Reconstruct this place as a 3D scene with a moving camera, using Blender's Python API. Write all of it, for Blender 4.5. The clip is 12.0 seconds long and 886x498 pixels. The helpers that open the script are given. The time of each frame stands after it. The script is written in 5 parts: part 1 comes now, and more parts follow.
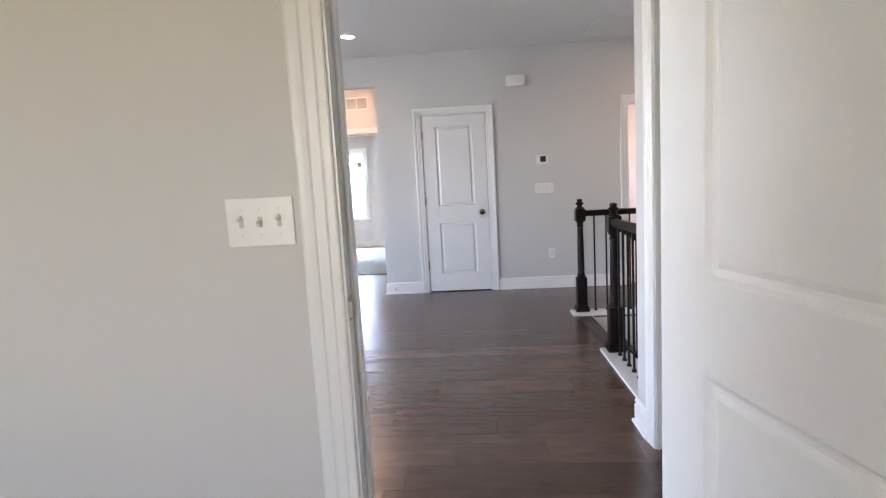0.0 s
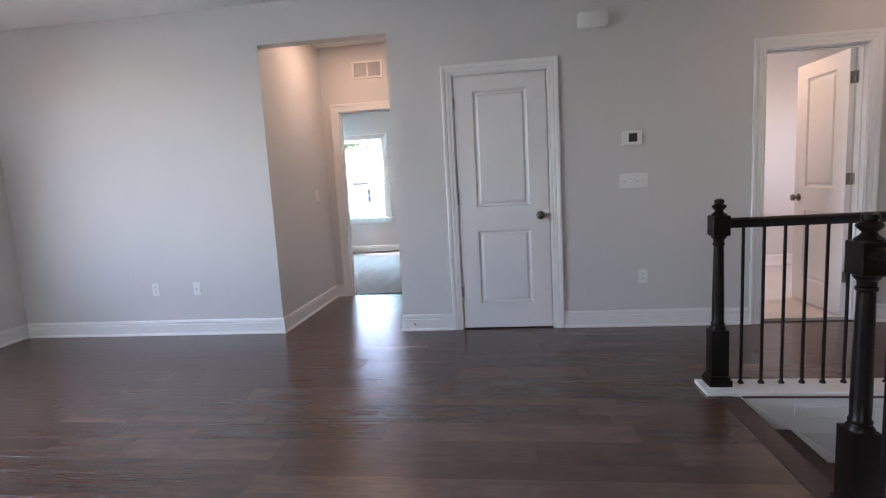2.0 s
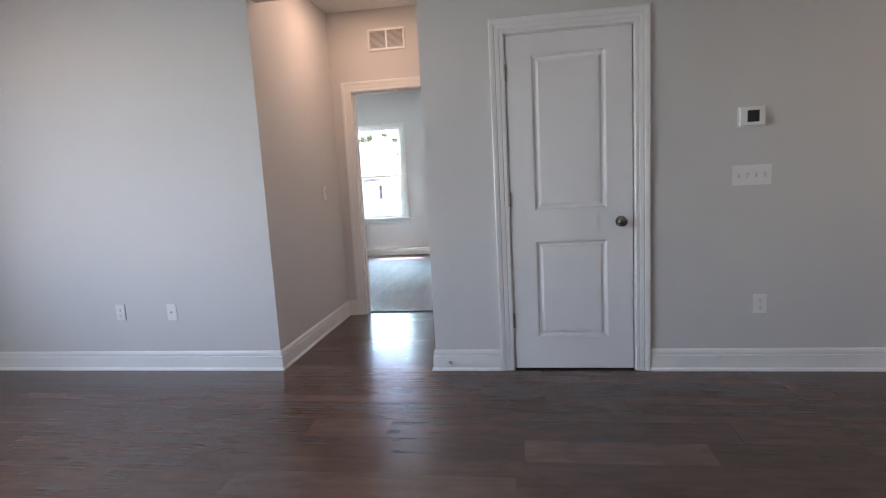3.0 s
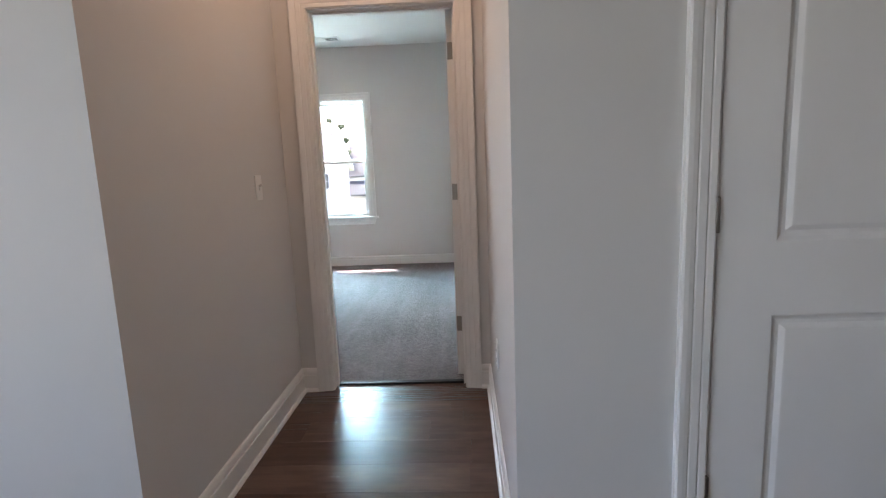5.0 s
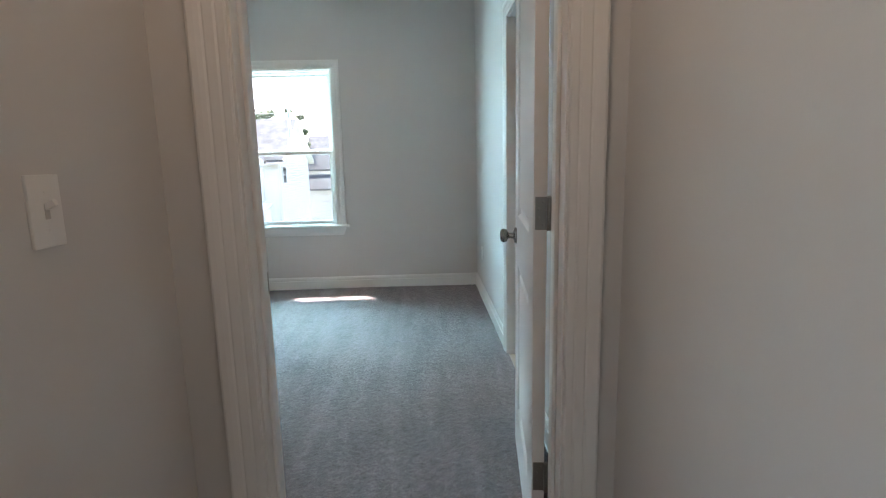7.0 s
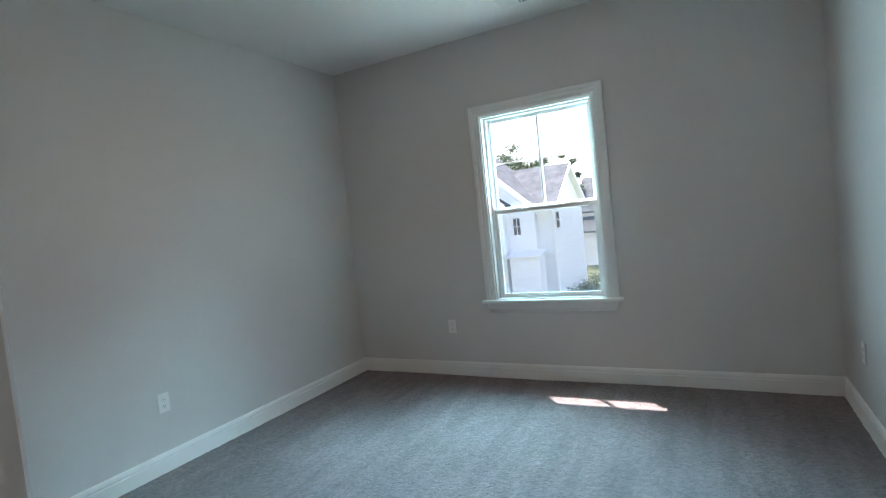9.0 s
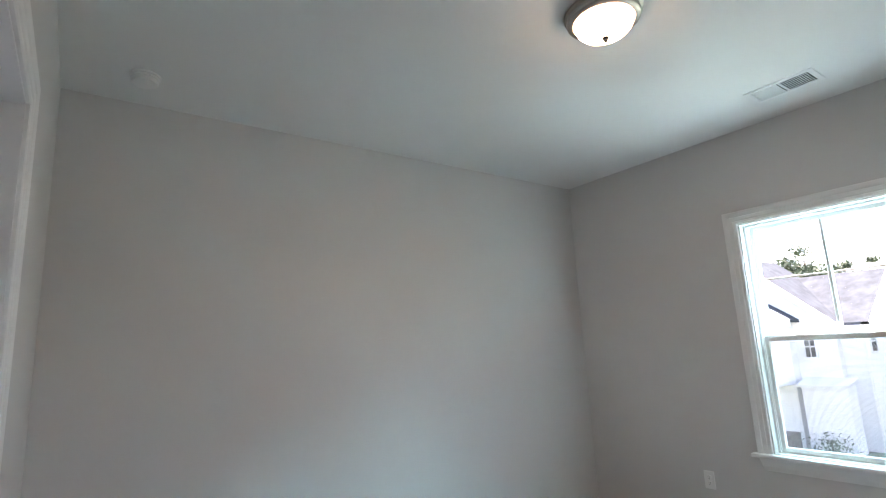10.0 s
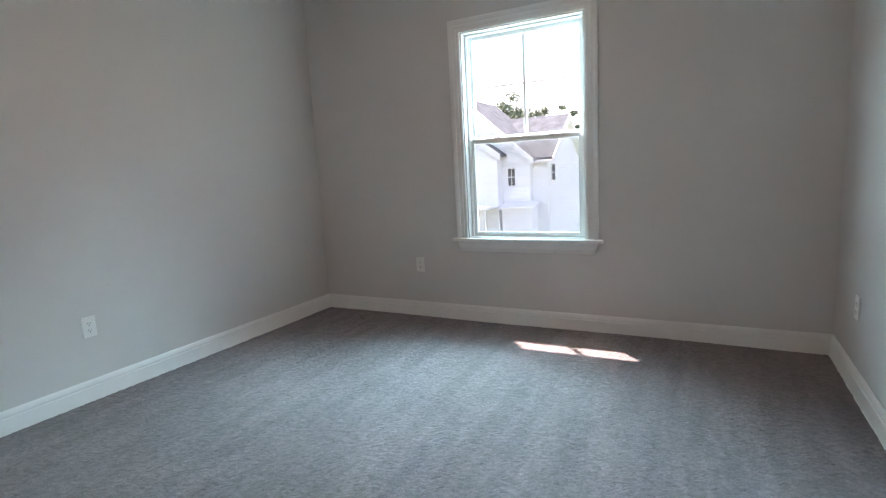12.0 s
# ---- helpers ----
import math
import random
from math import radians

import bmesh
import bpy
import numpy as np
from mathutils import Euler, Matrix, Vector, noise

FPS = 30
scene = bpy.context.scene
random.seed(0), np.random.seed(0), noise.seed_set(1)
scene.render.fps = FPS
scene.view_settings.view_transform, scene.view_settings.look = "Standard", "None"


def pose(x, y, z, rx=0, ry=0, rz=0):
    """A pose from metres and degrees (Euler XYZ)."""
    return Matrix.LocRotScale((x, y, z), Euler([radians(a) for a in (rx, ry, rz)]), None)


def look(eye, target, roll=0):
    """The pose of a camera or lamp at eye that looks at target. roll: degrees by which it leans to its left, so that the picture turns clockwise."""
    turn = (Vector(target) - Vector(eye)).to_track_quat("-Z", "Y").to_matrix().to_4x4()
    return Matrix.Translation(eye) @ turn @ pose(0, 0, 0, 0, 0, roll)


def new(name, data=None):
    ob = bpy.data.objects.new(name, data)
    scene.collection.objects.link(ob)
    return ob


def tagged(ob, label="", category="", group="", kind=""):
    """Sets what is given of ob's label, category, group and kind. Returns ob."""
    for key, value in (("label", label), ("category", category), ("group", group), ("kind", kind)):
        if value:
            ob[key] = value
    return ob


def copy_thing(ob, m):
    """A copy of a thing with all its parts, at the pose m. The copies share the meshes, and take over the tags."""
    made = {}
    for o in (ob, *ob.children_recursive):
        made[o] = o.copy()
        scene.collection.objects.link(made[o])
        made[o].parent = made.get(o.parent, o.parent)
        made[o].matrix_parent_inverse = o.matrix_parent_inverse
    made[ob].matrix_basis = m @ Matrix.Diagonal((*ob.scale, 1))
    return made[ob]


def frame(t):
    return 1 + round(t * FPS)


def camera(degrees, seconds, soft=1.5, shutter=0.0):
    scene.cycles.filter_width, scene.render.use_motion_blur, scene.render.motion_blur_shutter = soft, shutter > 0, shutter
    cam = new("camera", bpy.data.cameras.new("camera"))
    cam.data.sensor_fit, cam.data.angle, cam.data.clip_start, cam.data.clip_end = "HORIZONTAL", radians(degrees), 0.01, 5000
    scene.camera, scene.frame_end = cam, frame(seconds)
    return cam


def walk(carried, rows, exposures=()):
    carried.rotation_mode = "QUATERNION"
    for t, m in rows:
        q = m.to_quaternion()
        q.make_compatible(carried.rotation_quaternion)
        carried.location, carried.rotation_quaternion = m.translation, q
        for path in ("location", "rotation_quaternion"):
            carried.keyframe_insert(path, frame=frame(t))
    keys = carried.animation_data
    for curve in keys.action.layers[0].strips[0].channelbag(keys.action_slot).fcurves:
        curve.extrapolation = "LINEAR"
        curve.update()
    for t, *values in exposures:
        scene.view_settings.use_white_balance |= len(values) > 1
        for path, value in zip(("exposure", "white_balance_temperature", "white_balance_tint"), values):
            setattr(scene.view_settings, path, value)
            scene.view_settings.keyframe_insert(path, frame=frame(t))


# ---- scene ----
cam = camera(81.6, 12.0, 1.2)
PATH = [
    (0, (0.5, 0.028, 1.214), (0.357, 2.009, 0.981), -3.2),
    (0.5, (0.52, 0.474, 1.214), (0.454, 2.458, 0.977), -3.4),
    (1, (0.489, 0.901, 1.21), (0.431, 2.885, 0.963), -2.8),
    (1.5, (0.413, 1.358, 1.202), (0.294, 3.338, 0.945), -3.2),
    (2, (0.29, 1.84, 1.218), (0.035, 3.807, 0.965), -3.2),
    (2.5, (0.091, 2.334, 1.21), (-0.192, 4.298, 0.956), -3.3),
    (3, (-0.054, 2.825, 1.221), (-0.349, 4.785, 0.957), -3.1),
    (3.2, (-0.135, 3.009, 1.231), (-0.405, 4.975, 0.982), -3.0),
    (4.8, (-0.692, 4.513, 1.231), (-0.808, 6.486, 0.927), -2.5),
    (5, (-0.739, 4.688, 1.226), (-0.825, 6.662, 0.914), -2.3),
    (5.5, (-0.793, 5.107, 1.254), (-0.757, 7.085, 0.957), -1.9),
    (6, (-0.913, 5.491, 1.247), (-0.671, 7.452, 0.942), -2.4),
    (6.5, (-1.035, 5.868, 1.217), (-0.841, 7.83, 0.878), -2.3),
    (6.7, (-1.07, 6.013, 1.227), (-0.93, 7.979, 0.891), -1.9),
    (8.3, (-1.124, 7.088, 1.237), (-1.439, 9.037, 0.917), -2.3),
    (8.5, (-1.155, 7.218, 1.238), (-1.586, 9.151, 0.955), -3.3),
    (9, (-1.226, 7.451, 1.324), (-2.165, 9.213, 1.215), -6.0),
    (9.5, (-1.241, 7.615, 1.384), (-2.692, 8.988, 1.489), -5.1),
    (10, (-1.235, 7.692, 1.401), (-2.831, 8.839, 1.772), -2.8),
    (10.5, (-1.203, 7.729, 1.406), (-2.613, 9.056, 1.909), -3.7),
    (11, (-1.174, 7.776, 1.386), (-2.32, 9.368, 1.778), -5.7),
    (11.5, (-1.194, 7.821, 1.311), (-2.168, 9.567, 1.375), -5.1),
    (12, (-1.21, 7.803, 1.161), (-2.133, 9.551, 0.855), -3.1),
]
# the clip's camera opens up and shifts its white balance on the way: seconds, stops, kelvin, tint
EXPOSURES = [
    (0.0, 4.24, 6950, 32),
    (0.3, 3.76, 6900, 33),
    (0.5, 3.57, 6750, 35),
    (1.0, 3.74, 6650, 36),
    (1.5, 3.62, 6650, 34),
    (2.0, 3.58, 6750, 31),
    (2.5, 3.51, 6850, 31),
    (3.0, 3.48, 6900, 30),
    (5.0, 3.17, 7200, 29),
    (6.5, 3.02, 6950, 22),
    (8.3, 2.50, 6750, 19),
    (8.5, 2.50, 6700, 19),
    (9.0, 2.26, 6750, 20),
    (9.5, 2.52, 6850, 22),
    (10.0, 2.71, 7150, 27),
    (10.5, 2.55, 7150, 27),
    (11.0, 2.37, 7150, 25),
    (11.5, 2.30, 7200, 26),
    (12.0, 2.42, 7350, 30),
]
walk(cam, [(t, look(eye, target, roll)) for t, eye, target, roll in PATH], EXPOSURES)


# ---------------------------------------------------------------- world, sun, large lights
world = bpy.data.worlds.new("sky")
scene.world = world
world.use_nodes = True
wn = world.node_tree
sky = wn.nodes.new("ShaderNodeTexSky")
sky.sky_type = "NISHITA"
sky.sun_disc = False
SUN_ELEVATION, SUN_TO = 68.0, (0.652, -0.758)      # the way the sunlight travels over the ground
sky.sun_elevation = radians(SUN_ELEVATION)
sky.sun_rotation = math.atan2(-SUN_TO[0], -SUN_TO[1])
wn.links.new(sky.outputs[0], wn.nodes["Background"].inputs[0])
wn.nodes["Background"].inputs[1].default_value = 0.15
sun = new("sun", bpy.data.lights.new("sun", "SUN"))
sun.data.energy, sun.data.angle, sun.data.color = 5.0, radians(0.5), (1.0, 0.95, 0.88)
down = math.tan(radians(SUN_ELEVATION))
sun.matrix_world = look((0, 0, 10), (SUN_TO[0], SUN_TO[1], 10 - down))


def window_light(name, eye, target, wide, high, watts, colour):
    ob = new(name, bpy.data.lights.new(name, "AREA"))
    ob.data.shape, ob.data.size, ob.data.size_y = "RECTANGLE", wide, high
    ob.data.energy, ob.data.color = watts, colour
    ob.matrix_world = look(eye, target)
    return ob


DAY = (0.77, 0.955, 1.0)
BLUE_DAY = (0.42, 0.90, 1.05)
# skylight for the bedroom window, from outside its opening: beside it, above it, and the bright ground below it
window_light("daylight_bedroom_side", (0.40, 13.10, 1.50), (-3.00, 10.40, 1.0), 3.0, 2.4, 4.0, BLUE_DAY)
window_light("daylight_bedroom_side", (-5.20, 13.10, 1.50), (-1.80, 10.40, 1.0), 2.6, 2.4, 80.0, BLUE_DAY)
window_light("daylight_bedroom_top", (-2.35, 12.60, 3.00), (-2.30, 9.60, 0.10), 2.4, 1.0, 140.0, BLUE_DAY)
window_light("daylight_bedroom_ground", (-2.40, 14.20, -1.30), (-2.30, 10.30, 2.00), 5.0, 2.8, 37.0, (0.74, 1.0, 0.98))
window_light("daylight_living", (-4.29, 3.00, 1.50), (-0.9, 2.6, 0.0), 2.5, 1.5, 6.3, (0.67, 0.955, 1.0))
window_light("daylight_start", (-0.9, -2.90, 1.5), (-0.9, 0, 1.2), 1.6, 1.5, 1.86, (1.0, 0.98, 0.46))
# added fill for the side room, no known window behind it
window_light("daylight_laundry", (4.36, 7.3, 1.6), (2.5, 7.2, 1.3), 0.9, 1.1, 1.30, (1.0, 0.92, 0.84))
# added lamp that brightens the stairwell, its source unseen
window_light("daylight_lower_floor", (4.36, 3.1, -1.5), (2.0, 3.4, -0.9), 1.0, 1.6, 0.90, DAY)
WARM = (1.0, 0.73, 0.51)


def down_lamp(x, y, z, watts):
    """A warm disk lamp facing down: the beam of a recessed light or dome, and added fill elsewhere."""
    ob = new("lamp_beam", bpy.data.lights.new("lamp_beam", "AREA"))
    ob.data.shape, ob.data.size, ob.data.energy, ob.data.color = "DISK", 0.12, watts, WARM
    ob.matrix_world = look((x, y, z), (x, y + 0.001, z - 1))
    return ob


# (-3.0, 5.19), (2.95, 3.6) and (2.45, 6.95) are unseen, added as fill
for x, y, watts in ((-0.69, 5.19, 0.040), (2.95, 5.30, 0.390), (-3.0, 5.19, 0.072), (2.95, 3.6, 0.096), (-1.21, 6.75, 0.69), (2.45, 6.95, 1.10)):
    down_lamp(x, y, 2.728, watts)
# added fill for the bathroom, which has no fixture
down_lamp(0.9, 8.7, 2.72, 1.30)
down_lamp(-2.384, 9.396, 2.588, 0.75)


# ---------------------------------------------------------------- materials
def base_material(name):
    m = bpy.data.materials.new(name)
    m.use_nodes = True
    return m, m.node_tree, m.node_tree.nodes["Principled BSDF"]


def noise_node(nt, vec, scale, detail=4.0, rough=0.55):
    n = nt.nodes.new("ShaderNodeTexNoise")
    n.inputs["Scale"].default_value = scale
    n.inputs["Detail"].default_value = detail
    n.inputs["Roughness"].default_value = rough
    if vec is not None:
        nt.links.new(vec, n.inputs["Vector"])
    return n


def ramp_node(nt, fac, stops):
    r = nt.nodes.new("ShaderNodeValToRGB")
    while len(r.color_ramp.elements) < len(stops):
        r.color_ramp.elements.new(0.5)
    for e, (p, c) in zip(r.color_ramp.elements, stops):
        e.position, e.color = p, (*c, 1)
    nt.links.new(fac, r.inputs[0])
    return r


def mapped(nt, vec, scale):
    m = nt.nodes.new("ShaderNodeMapping")
    m.inputs["Scale"].default_value = scale
    nt.links.new(vec, m.inputs["Vector"])
    return m.outputs[0]


def place(nt):
    return nt.nodes.new("ShaderNodeNewGeometry").outputs["Position"]


def bump(nt, bsdf, height, strength, distance):
    b = nt.nodes.new("ShaderNodeBump")
    b.inputs["Strength"].default_value, b.inputs["Distance"].default_value = strength, distance
    nt.links.new(height, b.inputs["Height"])
    nt.links.new(b.outputs[0], bsdf.inputs["Normal"])


def shade(c, k):
    return tuple(min(1.0, v * k) for v in c)


def plain(name, colour, rough, metal=0.0, vary=0.06, grain=90.0, relief=0.0004, large=1.3, spec=0.5):
    """Paint, metal or plastic with a fine grain and slow uneven tone."""
    m, nt, b = base_material(name)
    p = place(nt)
    slow, fine = noise_node(nt, p, large, 3.0), noise_node(nt, p, grain, 3.0)
    r = ramp_node(nt, slow.outputs[0], [(0.3, shade(colour, 1 - vary)), (0.7, shade(colour, 1 + vary))])
    nt.links.new(r.outputs[0], b.inputs["Base Color"])
    rr = nt.nodes.new("ShaderNodeMapRange")
    rr.inputs["To Min"].default_value, rr.inputs["To Max"].default_value = rough * 0.85, min(1, rough * 1.15)
    nt.links.new(fine.outputs[0], rr.inputs["Value"])
    nt.links.new(rr.outputs[0], b.inputs["Roughness"])
    b.inputs["Metallic"].default_value = metal
    b.inputs["Specular IOR Level"].default_value = spec
    if relief:
        bump(nt, b, fine.outputs[0], 0.35, relief)
    return m


WALL = plain("wall_paint", (0.635, 0.626, 0.61), 0.62, vary=0.02, grain=230, relief=0.0006, large=0.8, spec=0.35)
CEILING = plain("ceiling_paint", (0.78, 0.785, 0.77), 0.8, vary=0.015, grain=260, relief=0.0007, spec=0.3)
TRIM = plain("trim_paint", (0.80, 0.80, 0.785), 0.36, vary=0.02, grain=120, relief=0.00008, large=3)
DOOR = plain("door_paint", (0.80, 0.80, 0.79), 0.40, vary=0.018, grain=300, relief=0.0003, large=2.5)
PLASTIC = plain("white_plastic", (0.80, 0.80, 0.78), 0.30, vary=0.01, grain=60, relief=0)
VINYL = plain("window_vinyl", (0.82, 0.83, 0.83), 0.36, vary=0.015, grain=80, relief=0.0001)
NICKEL = plain("brushed_nickel", (0.34, 0.32, 0.29), 0.30, metal=1.0, vary=0.08, grain=420, relief=0.0001)
BRONZE = plain("dark_nickel", (0.21, 0.20, 0.185), 0.26, metal=1.0, vary=0.1, grain=300, relief=0.0001)
IRON = plain("black_iron", (0.007, 0.007, 0.0075), 0.45, vary=0.15, grain=220, relief=0.0003, spec=0.3)
# near-black that paints the shade inside holes, slots and ducts
DARK = plain("hole_shade", (0.02, 0.02, 0.02), 0.8, vary=0.1)
SCREEN = plain("dark_display", (0.03, 0.034, 0.036), 0.15, vary=0.05, relief=0)
# grey for the shadow painted round the switch toggles
SLOTSHADE = plain("switch_slot_shade", (0.52, 0.52, 0.51), 0.5, vary=0.05)
GREYPLATE = plain("filter_grey", (0.30, 0.30, 0.30), 0.8, vary=0.1)
STAIRWALL = plain("stair_wall_paint", (0.66, 0.66, 0.65), 0.6, vary=0.025, grain=200, relief=0.0006)


def wood_dark(name, a, b_, rough, along=(3.0, 40.0, 40.0), coat=0.0):
    m, nt, b = base_material(name)
    p = mapped(nt, place(nt), along)
    g, slow = noise_node(nt, p, 1.0, 6.0, 0.6), noise_node(nt, place(nt), 2.5, 2.0)
    r = ramp_node(nt, g.outputs[0], [(0.3, a), (0.72, b_)])
    nt.links.new(r.outputs[0], b.inputs["Base Color"])
    rr = nt.nodes.new("ShaderNodeMapRange")
    rr.inputs["To Min"].default_value, rr.inputs["To Max"].default_value = rough * 0.8, rough * 1.3
    nt.links.new(slow.outputs[0], rr.inputs["Value"])
    nt.links.new(rr.outputs[0], b.inputs["Roughness"])
    b.inputs["Coat Weight"].default_value = coat
    b.inputs["Specular IOR Level"].default_value = 0.2
    bump(nt, b, g.outputs[0], 0.3, 0.0006)
    return m


ESPRESSO = wood_dark("espresso_wood", (0.005, 0.0030, 0.0026), (0.011, 0.0068, 0.0056), 0.38)
TREAD = wood_dark("tread_wood", (0.055, 0.034, 0.027), (0.085, 0.055, 0.045), 0.30)


def plank_material():
    """Dark hand-scraped boards: long grain, scraped ripples along the board, a tone of its own for each."""
    m, nt, b = base_material("hand_scraped_boards")
    p = place(nt)
    info = nt.nodes.new("ShaderNodeObjectInfo")
    off = nt.nodes.new("ShaderNodeVectorMath")
    off.operation = "MULTIPLY_ADD"
    off.inputs[1].default_value = (1, 1, 1)
    comb = nt.nodes.new("ShaderNodeCombineXYZ")
    big = nt.nodes.new("ShaderNodeMath")
    big.operation = "MULTIPLY"
    big.inputs[1].default_value = 37.0
    nt.links.new(info.outputs["Random"], big.inputs[0])
    for k in range(3):
        nt.links.new(big.outputs[0], comb.inputs[k])
    nt.links.new(p, off.inputs[0])
    nt.links.new(comb.outputs[0], off.inputs[2])
    v = off.outputs[0]
    grain = noise_node(nt, mapped(nt, v, (2.2, 34.0, 8.0)), 1.0, 7.0, 0.62)
    tone = ramp_node(nt, info.outputs["Random"], [(0.0, (0.082, 0.045, 0.034)), (0.6, (0.099, 0.056, 0.043)), (1.0, (0.123, 0.073, 0.057))])
    gr = ramp_node(nt, grain.outputs[0], [(0.25, (0.86, 0.86, 0.86)), (0.75, (1.14, 1.13, 1.12))])
    mul = nt.nodes.new("ShaderNodeMix")
    mul.data_type, mul.blend_type = "RGBA", "MULTIPLY"
    mul.inputs[0].default_value = 1.0
    nt.links.new(tone.outputs[0], mul.inputs[6])
    nt.links.new(gr.outputs[0], mul.inputs[7])
    figure = noise_node(nt, mapped(nt, v, (5.0, 13.0, 4.0)), 1.0, 3.0, 0.6)
    cloud = ramp_node(nt, figure.outputs[0], [(0.35, (0.86, 0.86, 0.86)), (0.65, (1.15, 1.14, 1.13))])
    mul_2 = nt.nodes.new("ShaderNodeMix")
    mul_2.data_type, mul_2.blend_type = "RGBA", "MULTIPLY"
    mul_2.inputs[0].default_value = 1.0
    nt.links.new(mul.outputs[2], mul_2.inputs[6])
    nt.links.new(cloud.outputs[0], mul_2.inputs[7])
    nt.links.new(mul_2.outputs[2], b.inputs["Base Color"])
    scrape = noise_node(nt, mapped(nt, v, (0.5, 84.0, 1.0)), 1.0, 1.0, 0.4)
    dents = noise_node(nt, mapped(nt, v, (3.0, 12.0, 1.0)), 1.0, 1.0, 0.4)
    add = nt.nodes.new("ShaderNodeMath")
    add.operation = "MULTIPLY_ADD"
    add.inputs[1].default_value = 0.12
    nt.links.new(dents.outputs[0], add.inputs[0])
    nt.links.new(scrape.outputs[0], add.inputs[2])
    rr = nt.nodes.new("ShaderNodeMapRange")
    rr.inputs["To Min"].default_value, rr.inputs["To Max"].default_value = 0.19, 0.30
    nt.links.new(grain.outputs[0], rr.inputs["Value"])
    nt.links.new(rr.outputs[0], b.inputs["Roughness"])
    b.inputs["Specular IOR Level"].default_value = 0.68
    bump(nt, b, add.outputs[0], 0.7, 0.0015)
    return m


PLANK = plank_material()


def carpet_material():
    m, nt, b = base_material("cut_pile_carpet")
    p = place(nt)
    tuft, clump = noise_node(nt, p, 300.0, 3.0, 0.7), noise_node(nt, p, 46.0, 5.0, 0.75)
    lanes = noise_node(nt, mapped(nt, p, (9.0, 1.1, 1.0)), 1.0, 3.0, 0.6)
    pat = noise_node(nt, p, 2.2, 3.0)
    base = ramp_node(nt, tuft.outputs[0], [(0.25, (0.078, 0.066, 0.069)), (0.5, (0.182, 0.156, 0.162)), (0.75, (0.310, 0.270, 0.281))])
    soft_ = ramp_node(nt, clump.outputs[0], [(0.32, (0.62, 0.62, 0.63)), (0.68, (1.3, 1.3, 1.29))])
    lane = ramp_node(nt, lanes.outputs[0], [(0.40, (0.88, 0.88, 0.89)), (0.62, (1.12, 1.12, 1.11))])
    wide = ramp_node(nt, pat.outputs[0], [(0.35, (0.93, 0.93, 0.93)), (0.65, (1.06, 1.06, 1.06))])
    last = base.outputs[0]
    for other in (soft_, lane, wide):
        mul = nt.nodes.new("ShaderNodeMix")
        mul.data_type, mul.blend_type = "RGBA", "MULTIPLY"
        mul.inputs[0].default_value = 1.0
        nt.links.new(last, mul.inputs[6])
        nt.links.new(other.outputs[0], mul.inputs[7])
        last = mul.outputs[2]
    nt.links.new(last, b.inputs["Base Color"])
    b.inputs["Roughness"].default_value = 0.95
    b.inputs["Specular IOR Level"].default_value = 0.1
    b.inputs["Sheen Weight"].default_value = 0.25
    bump(nt, b, tuft.outputs[0], 0.9, 0.004)
    return m


CARPET = carpet_material()


def glass_material():
    m, nt, b = base_material("window_glass")
    b.inputs["Base Color"].default_value = (1, 1, 1, 1)
    b.inputs["Roughness"].default_value = 0.0
    b.inputs["IOR"].default_value = 1.02
    b.inputs["Transmission Weight"].default_value = 1.0
    return m


GLASS = glass_material()


def lamp_material(name, colour, strength):
    m, nt, b = base_material(name)
    b.inputs["Base Color"].default_value = (0.9, 0.88, 0.82, 1)
    b.inputs["Emission Color"].default_value = (*colour, 1)
    b.inputs["Emission Strength"].default_value = strength
    return m


LAMP_GLASS = lamp_material("lit_alabaster_glass", (1.0, 0.68, 0.44), 3.4)
CAN_LIGHT = lamp_material("lit_lamp_lens", (1.0, 0.86, 0.70), 0.4)

# ---------------------------------------------------------------- mesh helpers
def add_box(bm, x0, x1, y0, y1, z0, z1):
    v = [bm.verts.new((x, y, z)) for z in (z0, z1) for x, y in ((x0, y0), (x1, y0), (x1, y1), (x0, y1))]
    for f in ((3, 2, 1, 0), (4, 5, 6, 7), (0, 1, 5, 4), (1, 2, 6, 5), (2, 3, 7, 6), (3, 0, 4, 7)):
        bm.faces.new([v[i] for i in f])
    return v


def box_bm(x0, x1, y0, y1, z0, z1, bevel=0.0, seg=2):
    bm = bmesh.new()
    add_box(bm, x0, x1, y0, y1, z0, z1)
    if bevel:
        bmesh.ops.bevel(bm, geom=bm.edges[:], offset=bevel, segments=seg, affect="EDGES", profile=0.7)
    return bm


def lathe_bm(profile, seg=28, squash=1.0, caps=True):
    """Turns (radius, z) points round the z axis."""
    bm = bmesh.new()
    rings = []
    for r, z in profile:
        if r < 1e-5:
            rings.append([bm.verts.new((0, 0, z))])
        else:
            rings.append([bm.verts.new((r * math.cos(a), squash * r * math.sin(a), z)) for a in (2 * math.pi * k / seg for k in range(seg))])
    for lo, hi in zip(rings, rings[1:]):
        for k in range(seg):
            n = (k + 1) % seg
            if len(lo) > 1 and len(hi) > 1:
                bm.faces.new((lo[k], lo[n], hi[n], hi[k]))
            elif len(lo) > 1:
                bm.faces.new((lo[k], lo[n], hi[0]))
            elif len(hi) > 1:
                bm.faces.new((lo[0], hi[n], hi[k]))
    for ring, flip in ((rings[0], True), (rings[-1], False)):
        if len(ring) > 1 and caps:
            bm.faces.new(ring[::-1] if flip else ring)
    return bm


